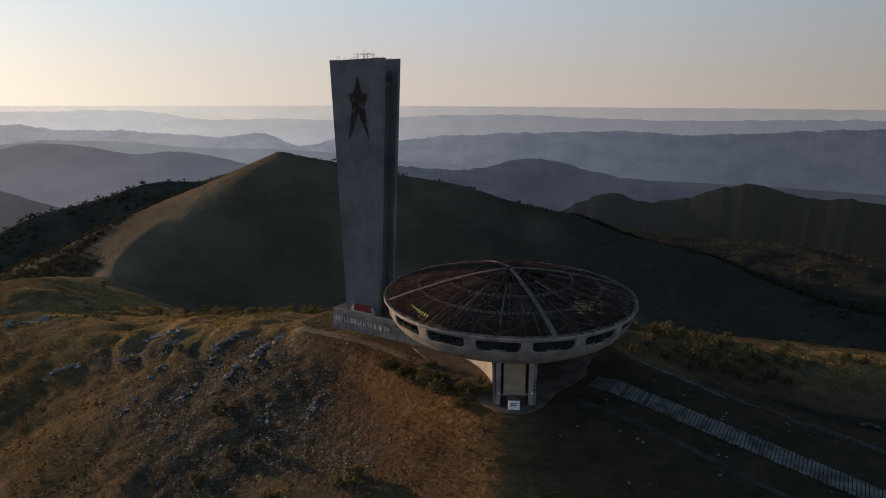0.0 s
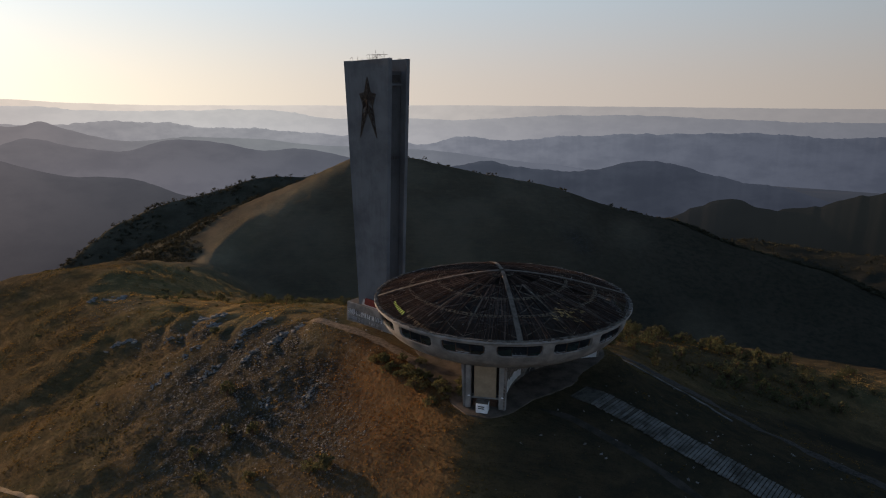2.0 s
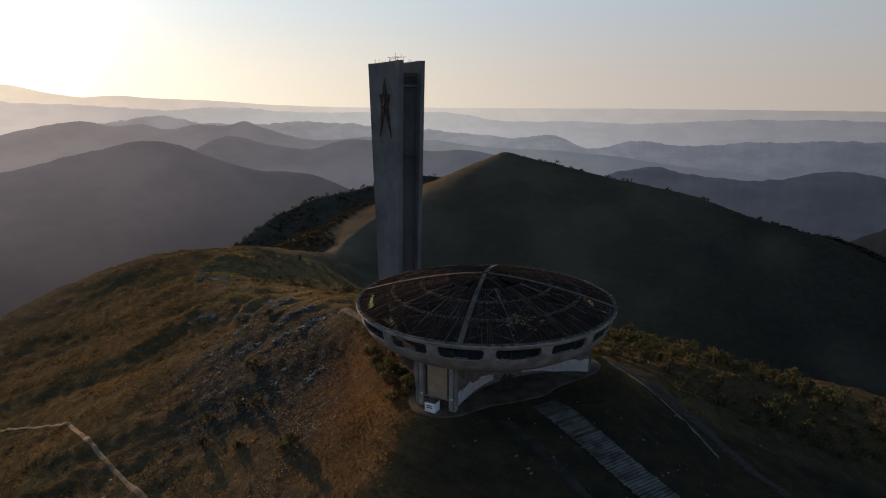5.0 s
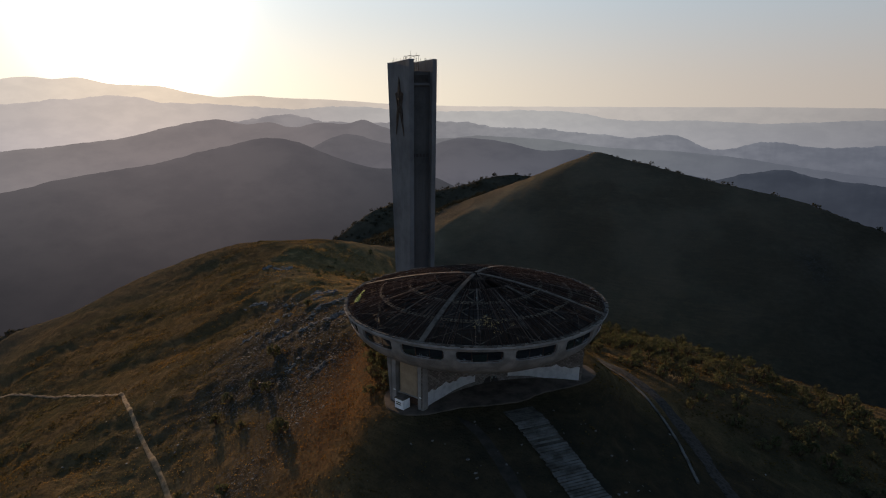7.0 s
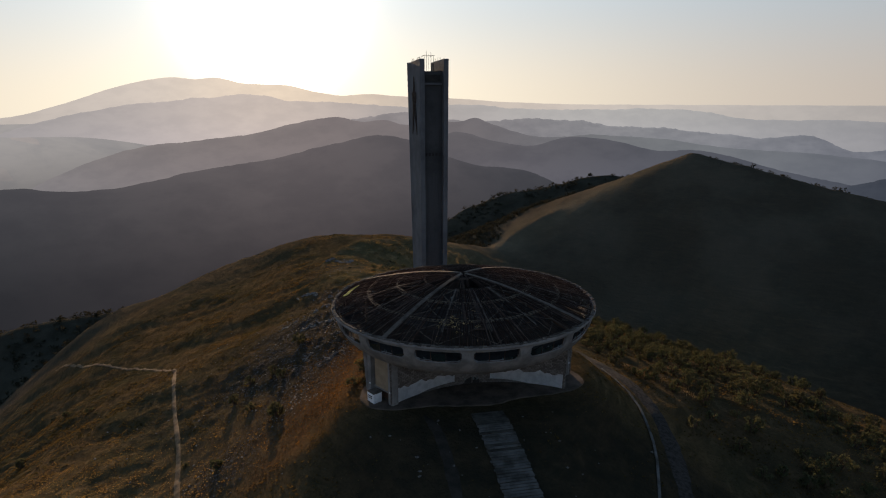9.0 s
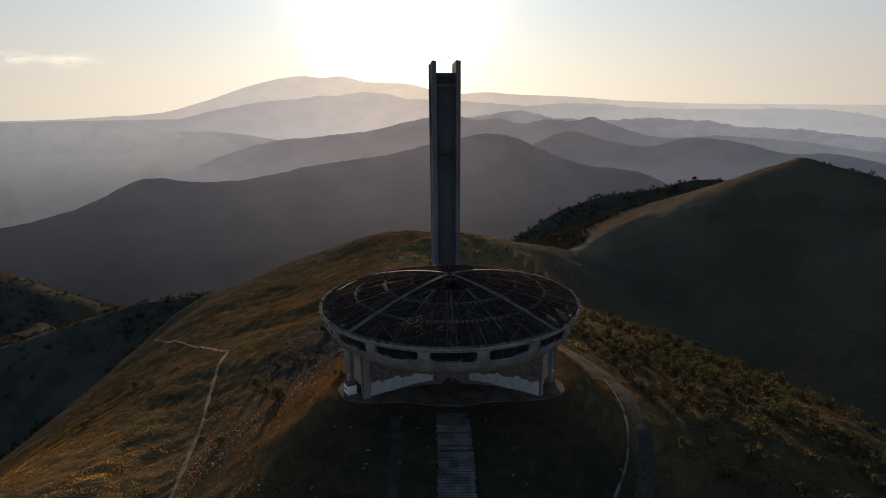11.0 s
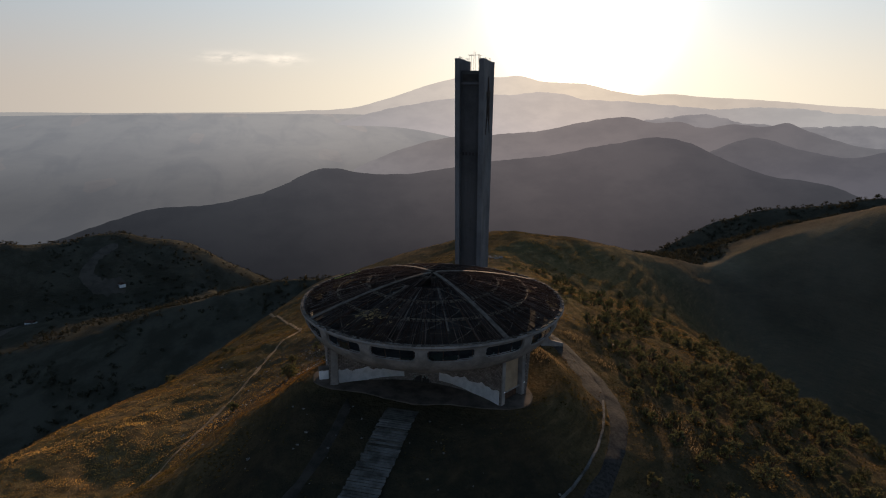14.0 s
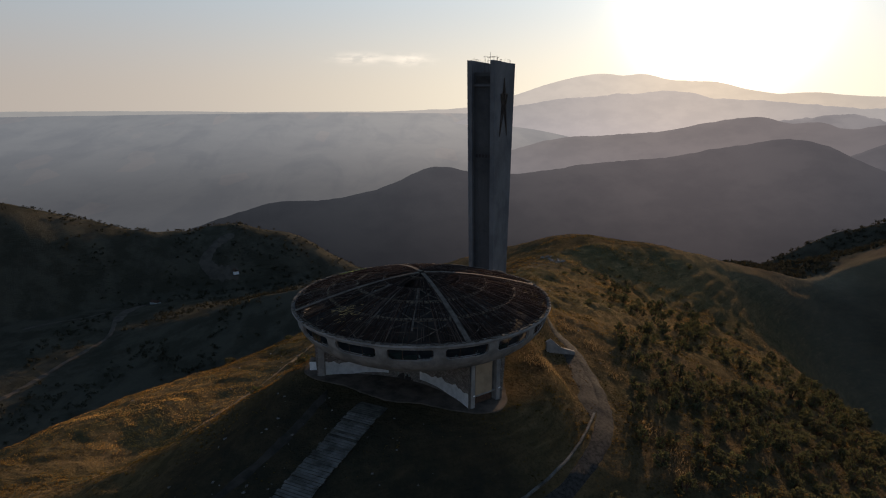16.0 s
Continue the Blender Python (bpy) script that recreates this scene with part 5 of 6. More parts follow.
ribbon("path_track", [(10, -21), (16.6, -22.8), (30, -31.1), (40.2, -40), (58, -52), (75, -62)], 2.4, TRACK, "faint worn track beside the stairs", "path", 0.1)
ROAD = [(-34, 38), (-25, 42.5), (-14, 43), (-3, 43), (8, 41.5), (20, 36.8), (28.7, 31.2), (37, 24), (45, 14.5), (51.6, 5), (58, -2.4), (65.5, -10), (76, -18.5), (95, -32), (120, -52)]
ribbon("road", ROAD, 3.3, GRAVEL, "grey gravel service road curving round the hilltop", "road", 0.16)
ribbon("road_widening", [(-21, 41.6), (-14, 40.9), (-8, 40.4), (1, 39.4), (8, 37.8), (15, 35.6)], 5.0, GRAVEL, "grey gravel lay-by widening the service road", "road", 0.13)
# the stump of a wing wall at the road's end
wing = thing("wing_wall", "low wedge-shaped concrete wing wall by the road", "wing wall", Matrix.Identity(4))
bm = bmesh.new()
side = [(-14.8, 33.8, -5.6), (-16.6, 42.2, -7.8), (-16.6, 42.2, -5.7), (-15.9, 38.2, -4.2), (-15.3, 35.2, -1.4), (-14.8, 33.8, -1.9)]
va, vb = [bm.verts.new(q) for q in side], [bm.verts.new((q[0] - 0.9, q[1] - 0.1, q[2])) for q in side]
bm.faces.new(va), bm.faces.new(vb[::-1])
for i in range(6):
    bm.faces.new((va[i], vb[i], vb[(i + 1) % 6], va[(i + 1) % 6]))
bmesh.ops.recalc_face_normals(bm, faces=bm.faces[:])
part("wall_slab", bevelled(bm, 0.06), CONCRETE, wing)
# low kerb wall on the inner side of the road
kerb = thing("kerb_wall", "low pale curved concrete kerb beside the road", "kerb", Matrix.Identity(4))
line = [(12.5, 37.2), (18.5, 33.8), (24.5, 30.0), (30.2, 25.4), (35.2, 20.2), (39.4, 15.2), (43.4, 9.4), (47.2, 3.0), (51.0, -3.4)]
for (x0, y0), (x1, y1) in zip(line, line[1:]):
    n = max(2, round(math.hypot(x1 - x0, y1 - y0) / 2.2))
    for i in range(n):
        p, q = [Vector((x0 + (x1 - x0) * t, y0 + (y1 - y0) * t, 0)) for t in ((i + 0.01) / n, (i + 0.99) / n)]
        p.z, q.z = float(land(p.x, p.y)) + 0.02, float(land(q.x, q.y)) + 0.02
        part("kerb_block", beam(bmesh.new(), p, q, 0.5, 0.55), STEP, kerb)

stairs = thing("stairs", "long straight flight of pale concrete steps down the bank", "stairs")
tread_mesh = []
SOILED = material("soiled_stair", stained((0.085, 0.078, 0.068), (0.035, 0.032, 0.026), (0.15, 0.14, 0.125), 0.0, 0.4), 0.95, bump=(4.0, 0.02))
for kind in range(4):
    bm = bevelled(box(bmesh.new(), -0.27, 0.29, -3.3 + 0.12 * (kind % 3), 3.3 - 0.1 * (kind % 2), -0.2, 0.0), 0.03)
    me = bpy.data.meshes.new("tread")
    bm.to_mesh(me), bm.free()
    me.materials.append(SOILED if kind == 3 else STEP)
    tread_mesh.append(me)
u, k = 21.4, 0
while u < 80:
    z = -0.05 if u < 26 else -0.05 - 0.185 * (u - 26)
    z -= max(0, 33 - u) * 0.012
    worn = bits.random() < (1.2 - (u - 21) / 14)
    shared("tread", tread_mesh[3 if worn else k % 3], stairs, Matrix.Translation((u, bits.uniform(-0.16, 0.16), z + bits.uniform(-0.02, 0.02))) @ Euler((bits.uniform(-0.008, 0.008), bits.uniform(0.02, 0.10), bits.uniform(-0.015, 0.015))).to_matrix().to_4x4())
    u, k = u + 0.68, k + 1

# ---------------------------------------------------------------- plants
def leaf_cloud(seed, n, clumps, leaf, mesh_name, mat, stem=None):
    """Many small leaf quads gathered round clump centres: (x, y, z, radius)."""
    g = np.random.default_rng(seed)
    c = np.array(clumps)
    pick = g.integers(0, len(c), n)
    d = g.normal(size=(n, 3))
    d /= np.linalg.norm(d, axis=1)[:, None]
    p = c[pick, :3] + d * (c[pick, 3] * g.uniform(0.45, 1.0, n) ** 0.6)[:, None] * np.array([1, 1, 0.85])
    a = g.normal(size=(n, 3))
    a /= np.linalg.norm(a, axis=1)[:, None]
    b = np.cross(a, d + 0.3 * g.normal(size=(n, 3)))
    b /= np.linalg.norm(b, axis=1)[:, None] + 1e-9
    s = leaf * g.uniform(0.6, 1.3, n)[:, None]
    co = np.stack([p - a * s - b * s * 0.55, p + a * s - b * s * 0.55, p + a * s + b * s * 0.55, p - a * s + b * s * 0.55], 1).reshape(-1, 3)
    return quads_mesh(mesh_name, co, mat)


def quads_mesh(name, co, mat):
    me = bpy.data.meshes.new(name)
    n = len(co) // 4
    me.vertices.add(4 * n), me.loops.add(4 * n), me.polygons.add(n)
    me.vertices.foreach_set("co", co.ravel())
    me.loops.foreach_set("vertex_index", np.arange(4 * n))
    me.polygons.foreach_set("loop_start", np.arange(0, 4 * n, 4))
    me.update(calc_edges=True)
    me.materials.append(mat)
    return me


def shrub(seed, high, wide, leaves, label, name="shrub"):
    g = random.Random(seed)
    root = new(name)
    tagged(root, label, "shrub" if name == "shrub" else "tree", "shrubs on the hilltop" if name == "shrub" else "small trees on the slope")
    clumps = []
    for i in range(13 + int(wide * 4)):
        a, r = g.uniform(0, 6.283), wide * 0.5 * math.sqrt(g.random())
        z = high * g.uniform(0.3, 0.85) * (1 - 0.35 * r / (wide * 0.5))
        clumps.append((r * math.cos(a), r * math.sin(a), z, wide * g.uniform(0.07, 0.19)))
    crown = new("crown", leaf_cloud(seed, int(1.35 * leaves), clumps, 0.066 + 0.018 * high, "crown", LEAF))
    crown.parent = root
    bm = bmesh.new()
    for x, y, z, _ in clumps[:6]:
        beam(bm, (x * 0.1, y * 0.1, -0.3), (x * 0.75, y * 0.75, z), 0.07 + 0.02 * high, 0.07 + 0.02 * high)
    part("stem", bm, BARK, root)
    return root


PATTERNS = [
    shrub(21, 1.5, 2.6, 420, "low dense green-brown hillside shrub"),
    shrub(22, 2.2, 2.4, 360, "rounded green hillside shrub"),
    shrub(23, 1.1, 2.0, 300, "low scrubby olive shrub"),
    shrub(24, 3.4, 2.2, 420, "upright young tree on the grassy slope", "small_tree"),
    shrub(25, 4.4, 3.0, 560, "bushy young tree on the grassy slope", "small_tree"),
    shrub(26, 2.8, 3.4, 460, "broad spreading shrub with gaps"),
]
used = [False] * len(PATTERNS)


WAITING = []


def plant(kind, x, y, size=1.0, spin=0.0):
    WAITING.append((kind, x, y, size, spin))


def set_out(kind, x, y, size, spin):
    m = Matrix.Translation((x, y, float(land(x, y)) - 0.05)) @ Euler((0, 0, spin)).to_matrix().to_4x4()
    if used[kind]:
        ob = copy_thing(PATTERNS[kind], m)
    else:
        ob = PATTERNS[kind]
        used[kind] = True
        ob.matrix_basis = m
    ob.scale = (size, size, size)
    return ob


sow = random.Random(17)
SINGLE = [(3, -62, -15), (3, -62.5, -26.5), (4, -32.3, -30), (1, -50, -28), (2, -49.5, -46.3), (1, -34.5, -44.6), (3, -119, -70), (1, -153, -50), (1, -134, -46.7), (2, -170, -51), (1, -91, 31.3), (4, -68.6, -1.7), (3, -55, -15.5), (2, -178, 55), (1, -123, -69.3), (5, -36, -29), (3, -68, -19)]
for kind, x, y in SINGLE:
    plant(kind, x, y, sow.uniform(1.05, 1.35), sow.uniform(0, 6))
# green bushes on the bank below the ridge path
for k in range(26):
    t = sow.random()
    x, y = -30 + 21 * t + sow.gauss(0, 2.2), 0 - 17 * t + sow.gauss(0, 2.0) - 1.5
    plant(sow.choice((0, 1, 2, 5)), x, y, sow.uniform(0.75, 1.35), sow.uniform(0, 6))
# the scrubby north-east slope
count, stood = 0, []
while count < 420:
    x, y = sow.uniform(-190, 130), sow.uniform(30, 175)
    u, v = x * CU + y * SU, -x * SU + y * CU
    thick = min(1, max(0, (v - 43 + 0.25 * max(0, -u - 20)) / 14)) * math.exp(-(((u + 45) / 85) ** 2)) * (0.5 + 0.75 * float(wob(x, y, 22, 12)))
    if v > 122 or sow.random() > thick:
        continue
    if any(math.hypot(x - p, y - q) < 3.2 + 1.6 * sow.random() for p, q in stood):
        continue
    stood.append((x, y))
    plant(sow.choice((0, 1, 1, 3, 3, 3, 4, 4, 5)), x, y, sow.uniform(0.8, 1.35) * (1 + 0.5 * sow.random() ** 3), sow.uniform(0, 6))
    count += 1
BAND = ((-152, 88), (-145, 98), (-132, 100), (-125, 119), (-108, 118), (-99, 128), (-90, 112), (-150, 110))
for k in range(34):
    x, y = sow.choice(BAND)
    plant(sow.choice((0, 1, 5, 2)), x + sow.gauss(0, 7), y + sow.gauss(0, 4), sow.uniform(0.6, 1.0), sow.uniform(0, 6))
# scattered low scrub on the ridge beyond the tower
for k in range(46):
    t = sow.random()
    x, y = -75 - 110 * t + sow.gauss(0, 9), 62 + 72 * t + sow.gauss(0, 10)
    plant(sow.choice((0, 2, 1)), x, y, sow.uniform(0.6, 1.1), sow.uniform(0, 6))


# those nearest to the hall stand as single plants; the many farther ones are one stretch of scrub
WAITING.sort(key=lambda w: math.hypot(w[1], w[2]))
room = {"shrub": 290, "small_tree": 290}
clumps = []
for kind, x, y, size, spin in WAITING:
    name = PATTERNS[kind].name.split(".")[0]
    if room[name] > 0:
        room[name] -= 1
        set_out(kind, x, y, size, spin)
        continue
    crown = PATTERNS[kind].children[0].data
    co = np.empty(3 * len(crown.vertices))
    crown.vertices.foreach_get("co", co)
    co = co.reshape(-1, 3) * size
    clumps.append(np.column_stack([co[:, 0] * math.cos(spin) - co[:, 1] * math.sin(spin) + x, co[:, 0] * math.sin(spin) + co[:, 1] * math.cos(spin) + y, co[:, 2] + float(land(x, y))]))
if clumps:
    tagged(new("hillside_scrub", quads_mesh("hillside_scrub", np.vstack(clumps), LEAF)), "young trees and bushes lower on the slope", "scrub", kind="stuff")

TRACKS = (((-768, -199), (-752, -216), (-738, -224), (-726, -228)), ((-728, -226), (-717, -212), (-724, -187)), ((-562, -281), (-602, -289), (-630, -280), (-660, -267)), ((-370, -316), (-453, -289), (-512, -270), (-560, -285)), ((-560, -380), (-587, -328), (-610, -300)))


# far woods: every tree a handful of ragged leaf clumps, all in one
def woods(name, pts, seed, low, high, leaves, label):
    g = np.random.default_rng(seed)
    n = len(pts)
    h = g.uniform(low, high, n)
    base = np.column_stack([pts, land(pts[:, 0], pts[:, 1])])
    k = leaves
    d = g.normal(size=(n, k, 3))
    d /= np.linalg.norm(d, axis=2)[..., None]
    p = base[:, None, :] + d * g.uniform(0.35, 1.0, (n, k, 1)) * np.stack([h * 0.62, h * 0.62, h * 0.42], -1)[:, None, :] + np.array([0, 0, 0.40]) * h[:, None, None]
    a = g.normal(size=(n, k, 3))
    a /= np.linalg.norm(a, axis=2)[..., None]
    b = np.cross(a, d)
    s = (h * 0.125)[:, None, None] * g.uniform(0.5, 1.3, (n, k, 1))
    co = np.stack([p - a * s - b * s, p + a * s - b * s, p + a * s + b * s, p - a * s + b * s], 2).reshape(-1, 3)
    ob = new(name, quads_mesh(name, co, WOODS))
    return tagged(ob, label, "woods", kind="stuff")


g = np.random.default_rng(31)
px, py = g.uniform(-1050, 700, 210000), g.uniform(-600, 1200, 210000)
w = cover(px, py)[1]
dist = np.hypot(px, py)
keep = (dist > 230) & (dist < 1280) & (g.random(210000) < w * (0.25 + 0.75 * np.exp(-((px + 290) ** 2 + (py - 330) ** 2) / 190.0**2)) * (0.3 + 0.7 * (wob(px, py, 60, 14) > -0.1)))
for line in TRACKS:
    for (x0, y0), (x1, y1) in zip(line, line[1:]):
        k = np.clip(((px - x0) * (x1 - x0) + (py - y0) * (y1 - y0)) / ((x1 - x0) ** 2 + (y1 - y0) ** 2), 0, 1)
        keep &= np.hypot(px - x0 - k * (x1 - x0), py - y0 - k * (y1 - y0)) > 10
keep &= (px < 150) | (g.random(210000) < 0.4)
keep &= (py > 100) | (wob(px, py, 46, 41) > -0.25)
woods("far_woods", np.column_stack([px, py])[keep], 5, 2.2, 5.6, 20, "dark mixed woodland on the farther hills")
# trees along the far side of the big hill's crest
t = g.random(4200)
cx, cy, _ = np.array(HILL_CREST).T
s_ = np.linspace(0, 1, len(cx))
tx, ty = np.interp(0.2 + 0.8 * t, s_, cx), np.interp(0.2 + 0.8 * t, s_, cy)
woods("crest_woods", np.column_stack([tx + g.normal(0, 8, 4200), ty + 14 + np.abs(g.normal(0, 16, 4200)) + 14 * (1 - t)]), 6, 2.4, 5.2, 18, "dark belt of trees behind the hill's crest")
t = g.random(26)
woods("summit_scrub", np.column_stack([np.interp(t, [0, 1], [-150, 60]) + g.normal(0, 4, 26), np.interp(t, [0, 1], [447, 462]) + g.normal(0, 6, 26)]), 8, 0.7, 1.7, 14, "thin scrub along the hill's top")


# ---------------------------------------------------------------- stones
def stone_verts(g, n):
    """n rough eight-cornered stones of unit size."""
    c = np.array([(x, y, z) for z in (-1, 1) for x, y in ((-1, -1), (1, -1), (1, 1), (-1, 1))], float)
    return c[None] * (0.62 + 0.38 * g.random((n, 8, 3))) * 0.5


def stones(name, xs, ys, sizes, seed, label):
    g = np.random.default_rng(seed)
    n = len(xs)
    v = stone_verts(g, n) * sizes[:, None, None] * np.array([1.3, 0.95, 0.45])
    a = g.uniform(0, 6.283, n)
    tilt = g.normal(0, 0.35, n)
    x, z = v[..., 0] * np.cos(tilt)[:, None] - v[..., 2] * np.sin(tilt)[:, None], v[..., 0] * np.sin(tilt)[:, None] + v[..., 2] * np.cos(tilt)[:, None]
    x, y = x * np.cos(a)[:, None] - v[..., 1] * np.sin(a)[:, None], x * np.sin(a)[:, None] + v[..., 1] * np.cos(a)[:, None]
    co = np.stack([x + xs[:, None], y + ys[:, None], z + (land(xs, ys) + 0.12 * sizes)[:, None]], -1).reshape(-1, 3)
    f = np.array(((3, 2, 1, 0), (4, 5, 6, 7), (0, 1, 5, 4), (1, 2, 6, 5), (2, 3, 7, 6), (3, 0, 4, 7)))
    quads = (np.arange(n)[:, None, None] * 8 + f[None]).reshape(-1, 4)
    me = bpy.data.meshes.new(name)
    me.vertices.add(len(co)), me.loops.add(quads.size), me.polygons.add(len(quads))
    me.vertices.foreach_set("co", co.ravel())
    me.loops.foreach_set("vertex_index", quads.ravel())
    me.polygons.foreach_set("loop_start", np.arange(0, quads.size, 4))
    me.update(calc_edges=True)
    me.materials.append(ROCK)
    return tagged(new(name, me), label, "stones", kind="stuff")


g = np.random.default_rng(41)
sx, sy = g.uniform(-150, 10, 90000), g.uniform(-90, 75, 90000)
st = cover(sx, sy)[0] * np.clip(0.15 + 1.9 * wob(sx, sy, 6, 21) + 1.1 * wob(sx, sy, 2.4, 22), 0.04, 2.0)
keep = (g.random(90000) < st * 0.5) & (np.hypot(sx, sy) > 30)
sx, sy = sx[keep], sy[keep]
stones("loose_stones", sx, sy, 0.08 + 0.5 * g.random(len(sx)) ** 6, 42, "pale limestone rubble scattered over the slope")


def outcrop(x, y, long, high, spin, seed):
    """A weathered limestone ledge: flat leaning slabs in broken rows, half sunk in turf."""
    g = random.Random(seed)
    root = thing("rock_outcrop", "grey limestone ledge breaking out of the turf", "rock", pose(x, y, 0, 0, 0, spin), "limestone ledges")
    ca, sa = math.cos(radians(spin)), math.sin(radians(spin))
    for i in range(int(9 + long)):
        a, b = g.uniform(-0.55, 0.55) * long, g.gauss(0, 0.11) * long
        ground_z = float(land(x + a * ca - b * sa, y + a * sa + b * ca))
        q = Matrix.Translation((a, b, ground_z + g.uniform(-0.1, 0.12) * high)) @ Euler((g.gauss(0, 0.3), g.gauss(0, 0.2), g.gauss(0, 0.5))).to_matrix().to_4x4()
        l, w, h = g.uniform(0.4, 1.5) * high, g.uniform(0.25, 0.7) * high, high * g.uniform(0.15, 0.40)
        bm = bmesh.new()
        v = [bm.verts.new(q @ Vector((s * l * g.uniform(0.6, 1), t * w * g.uniform(0.6, 1), c * h * g.uniform(0.55, 1)))) for c in (-1, 1) for s, t in ((-1, -1), (1, -1), (1, 1), (-1, 1))]
        for f in ((3, 2, 1, 0), (4, 5, 6, 7), (0, 1, 5, 4), (1, 2, 6, 5), (2, 3, 7, 6), (3, 0, 4, 7)):
            bm.faces.new([v[k] for k in f])
        part("slab", bevelled(bm, 0.07 * high), ROCK, root)
    return root


for i, (x, y, long, high, spin) in enumerate(((-104, 51, 11, 1.6, 20), (-97, 45, 7, 1.4, 40), (-109, 38, 7, 1.0, 15), (-131, 40, 10, 1.2, 10), (-167, 80, 12, 1.3, 20), (-64, 19, 6, 1.5, 70), (-60, 23, 4, 1.0, 60), (-78, 23, 6, 1.0, 80), (-69, 12, 5, 1.1, 75), (-45, -7, 5, 0.8, 80), (-97, 11, 6, 0.8, 70), (-81, 10, 6, 0.9, 75), (-94, 23, 6, 0.9, 60), (-56, -5, 5, 0.8, 80), (-74, 30, 6, 1.1, 50))):
    outcrop(x, y, long, high, spin, 60 + i)

# ---------------------------------------------------------------- dry grass
g = np.random.default_rng(51)
n = 250000
gr, ga = 250 * g.random(n) ** 0.62, g.uniform(0, 6.283, n)
gx, gy = gr * np.sin(ga), gr * np.cos(ga)
low = g.random(n) < 0.22                       # thicker grass on the lower south-west slope
gx = np.where(low, g.uniform(-170, -20, n), gx)
gy = np.where(low, g.uniform(-150, -50, n), gy)
gr = np.hypot(gx, gy)
gu, gv = gx * CU + gy * SU, -gx * SU + gy * CU
on_stairs = (np.abs(gv) < 4.0) & (gu > 20)
tall = 0.5 + 0.5 * wob(gx, gy, 9, 31) + 0.35 * wob(gx, gy, 3, 32) + 0.7 * cover(gx, gy)[2]
apron = 19.0 + 8.3 * np.cos(1.5 * (np.arctan2(gv, gu) - radians(60))) ** 6
keep = (gr > apron) & (g.random(n) > 0.75 * scrub(gx, gy)) & ~on_stairs & (g.random(n) < 0.25 + 0.75 * np.clip(tall, 0, 1)) & ~((np.abs(gv) < 9) & (gu < -18) & (gu > -52))
gx, gy, tall = gx[keep], gy[keep], np.clip(tall[keep], 0.1, 1.2)
n = len(gx)
gz = land(gx, gy) - 0.05
h = (0.09 + 0.17 * tall + 0.25 * cover(gx, gy)[2] * np.exp(-((gx - 2) ** 2 + (gy + 34) ** 2) / 200)) * g.uniform(0.6, 1.3, n)
a = g.uniform(0, 6.283, n)
wide = h * g.uniform(0.3, 0.65, n)
lx, ly = g.normal(0, 0.35, n) * h, g.normal(0, 0.35, n) * h
dx, dy = np.cos(a) * wide, np.sin(a) * wide
co = np.stack([np.stack([gx - dx, gy - dy, gz], -1), np.stack([gx + dx, gy + dy, gz], -1), np.stack([gx + dx * 0.7 + lx, gy + dy * 0.7 + ly, gz + h], -1), np.stack([gx - dx * 0.5 + lx, gy - dy * 0.5 + ly, gz + h * 0.8], -1)], 1).reshape(-1, 3)
blades = quads_mesh("grass_tufts", co, TUFT)
stony, _, rusty = cover(gx, gy)
straw = np.array([0.085, 0.055, 0.021])[None] * (0.65 + 0.5 * g.random(n))[:, None]
olive = np.array([0.048, 0.040, 0.016])[None] * (0.7 + 0.6 * g.random(n))[:, None]
ruddy = np.array([0.108, 0.060, 0.022])[None] * (0.6 + 0.7 * g.random(n))[:, None]
k = np.clip(0.5 + 0.9 * wob(gx, gy, 19, 33) + 0.4 * wob(gx, gy, 5, 34), 0, 1)[:, None]
# straw tint raised on slopes that the low sun catches
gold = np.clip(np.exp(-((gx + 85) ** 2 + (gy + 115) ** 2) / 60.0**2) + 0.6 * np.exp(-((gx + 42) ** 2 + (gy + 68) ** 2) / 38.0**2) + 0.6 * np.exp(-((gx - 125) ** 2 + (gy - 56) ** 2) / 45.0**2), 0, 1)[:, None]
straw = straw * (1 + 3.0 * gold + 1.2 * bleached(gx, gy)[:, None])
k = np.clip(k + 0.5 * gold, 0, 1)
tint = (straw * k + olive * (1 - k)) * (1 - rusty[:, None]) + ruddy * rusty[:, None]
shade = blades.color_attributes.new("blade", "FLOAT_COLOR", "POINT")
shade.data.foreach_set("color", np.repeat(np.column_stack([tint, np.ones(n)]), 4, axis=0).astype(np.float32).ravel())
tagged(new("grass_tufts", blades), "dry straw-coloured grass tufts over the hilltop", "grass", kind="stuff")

# coarse tussocks: three leaning sheaves each
g = np.random.default_rng(57)
n = 300000
tx, ty = g.uniform(-235, 75, n), g.uniform(-140, 150, n)
east_end = g.random(n) < 0.10                  # the sunlit shoulder to the east
tx, ty = np.where(east_end, g.uniform(60, 185, n), tx), np.where(east_end, g.uniform(38, 78, n), ty)
thick = 0.45 + 0.9 * wob(tx, ty, 8, 51) + 0.6 * wob(tx, ty, 2.6, 52) + 0.4 * cover(tx, ty)[2]
tu, tv = tx * CU + ty * SU, -tx * SU + ty * CU
clear = (np.hypot(tx, ty) > 27) & ~((np.abs(tv) < 4.2) & (tu > 18)) & ~((np.abs(tv) < 10) & (tu < -10) & (tu > -54)) & (g.random(n) > 0.7 * cover(tx, ty)[0]) & (g.random(n) > 0.85 * scrub(tx, ty))
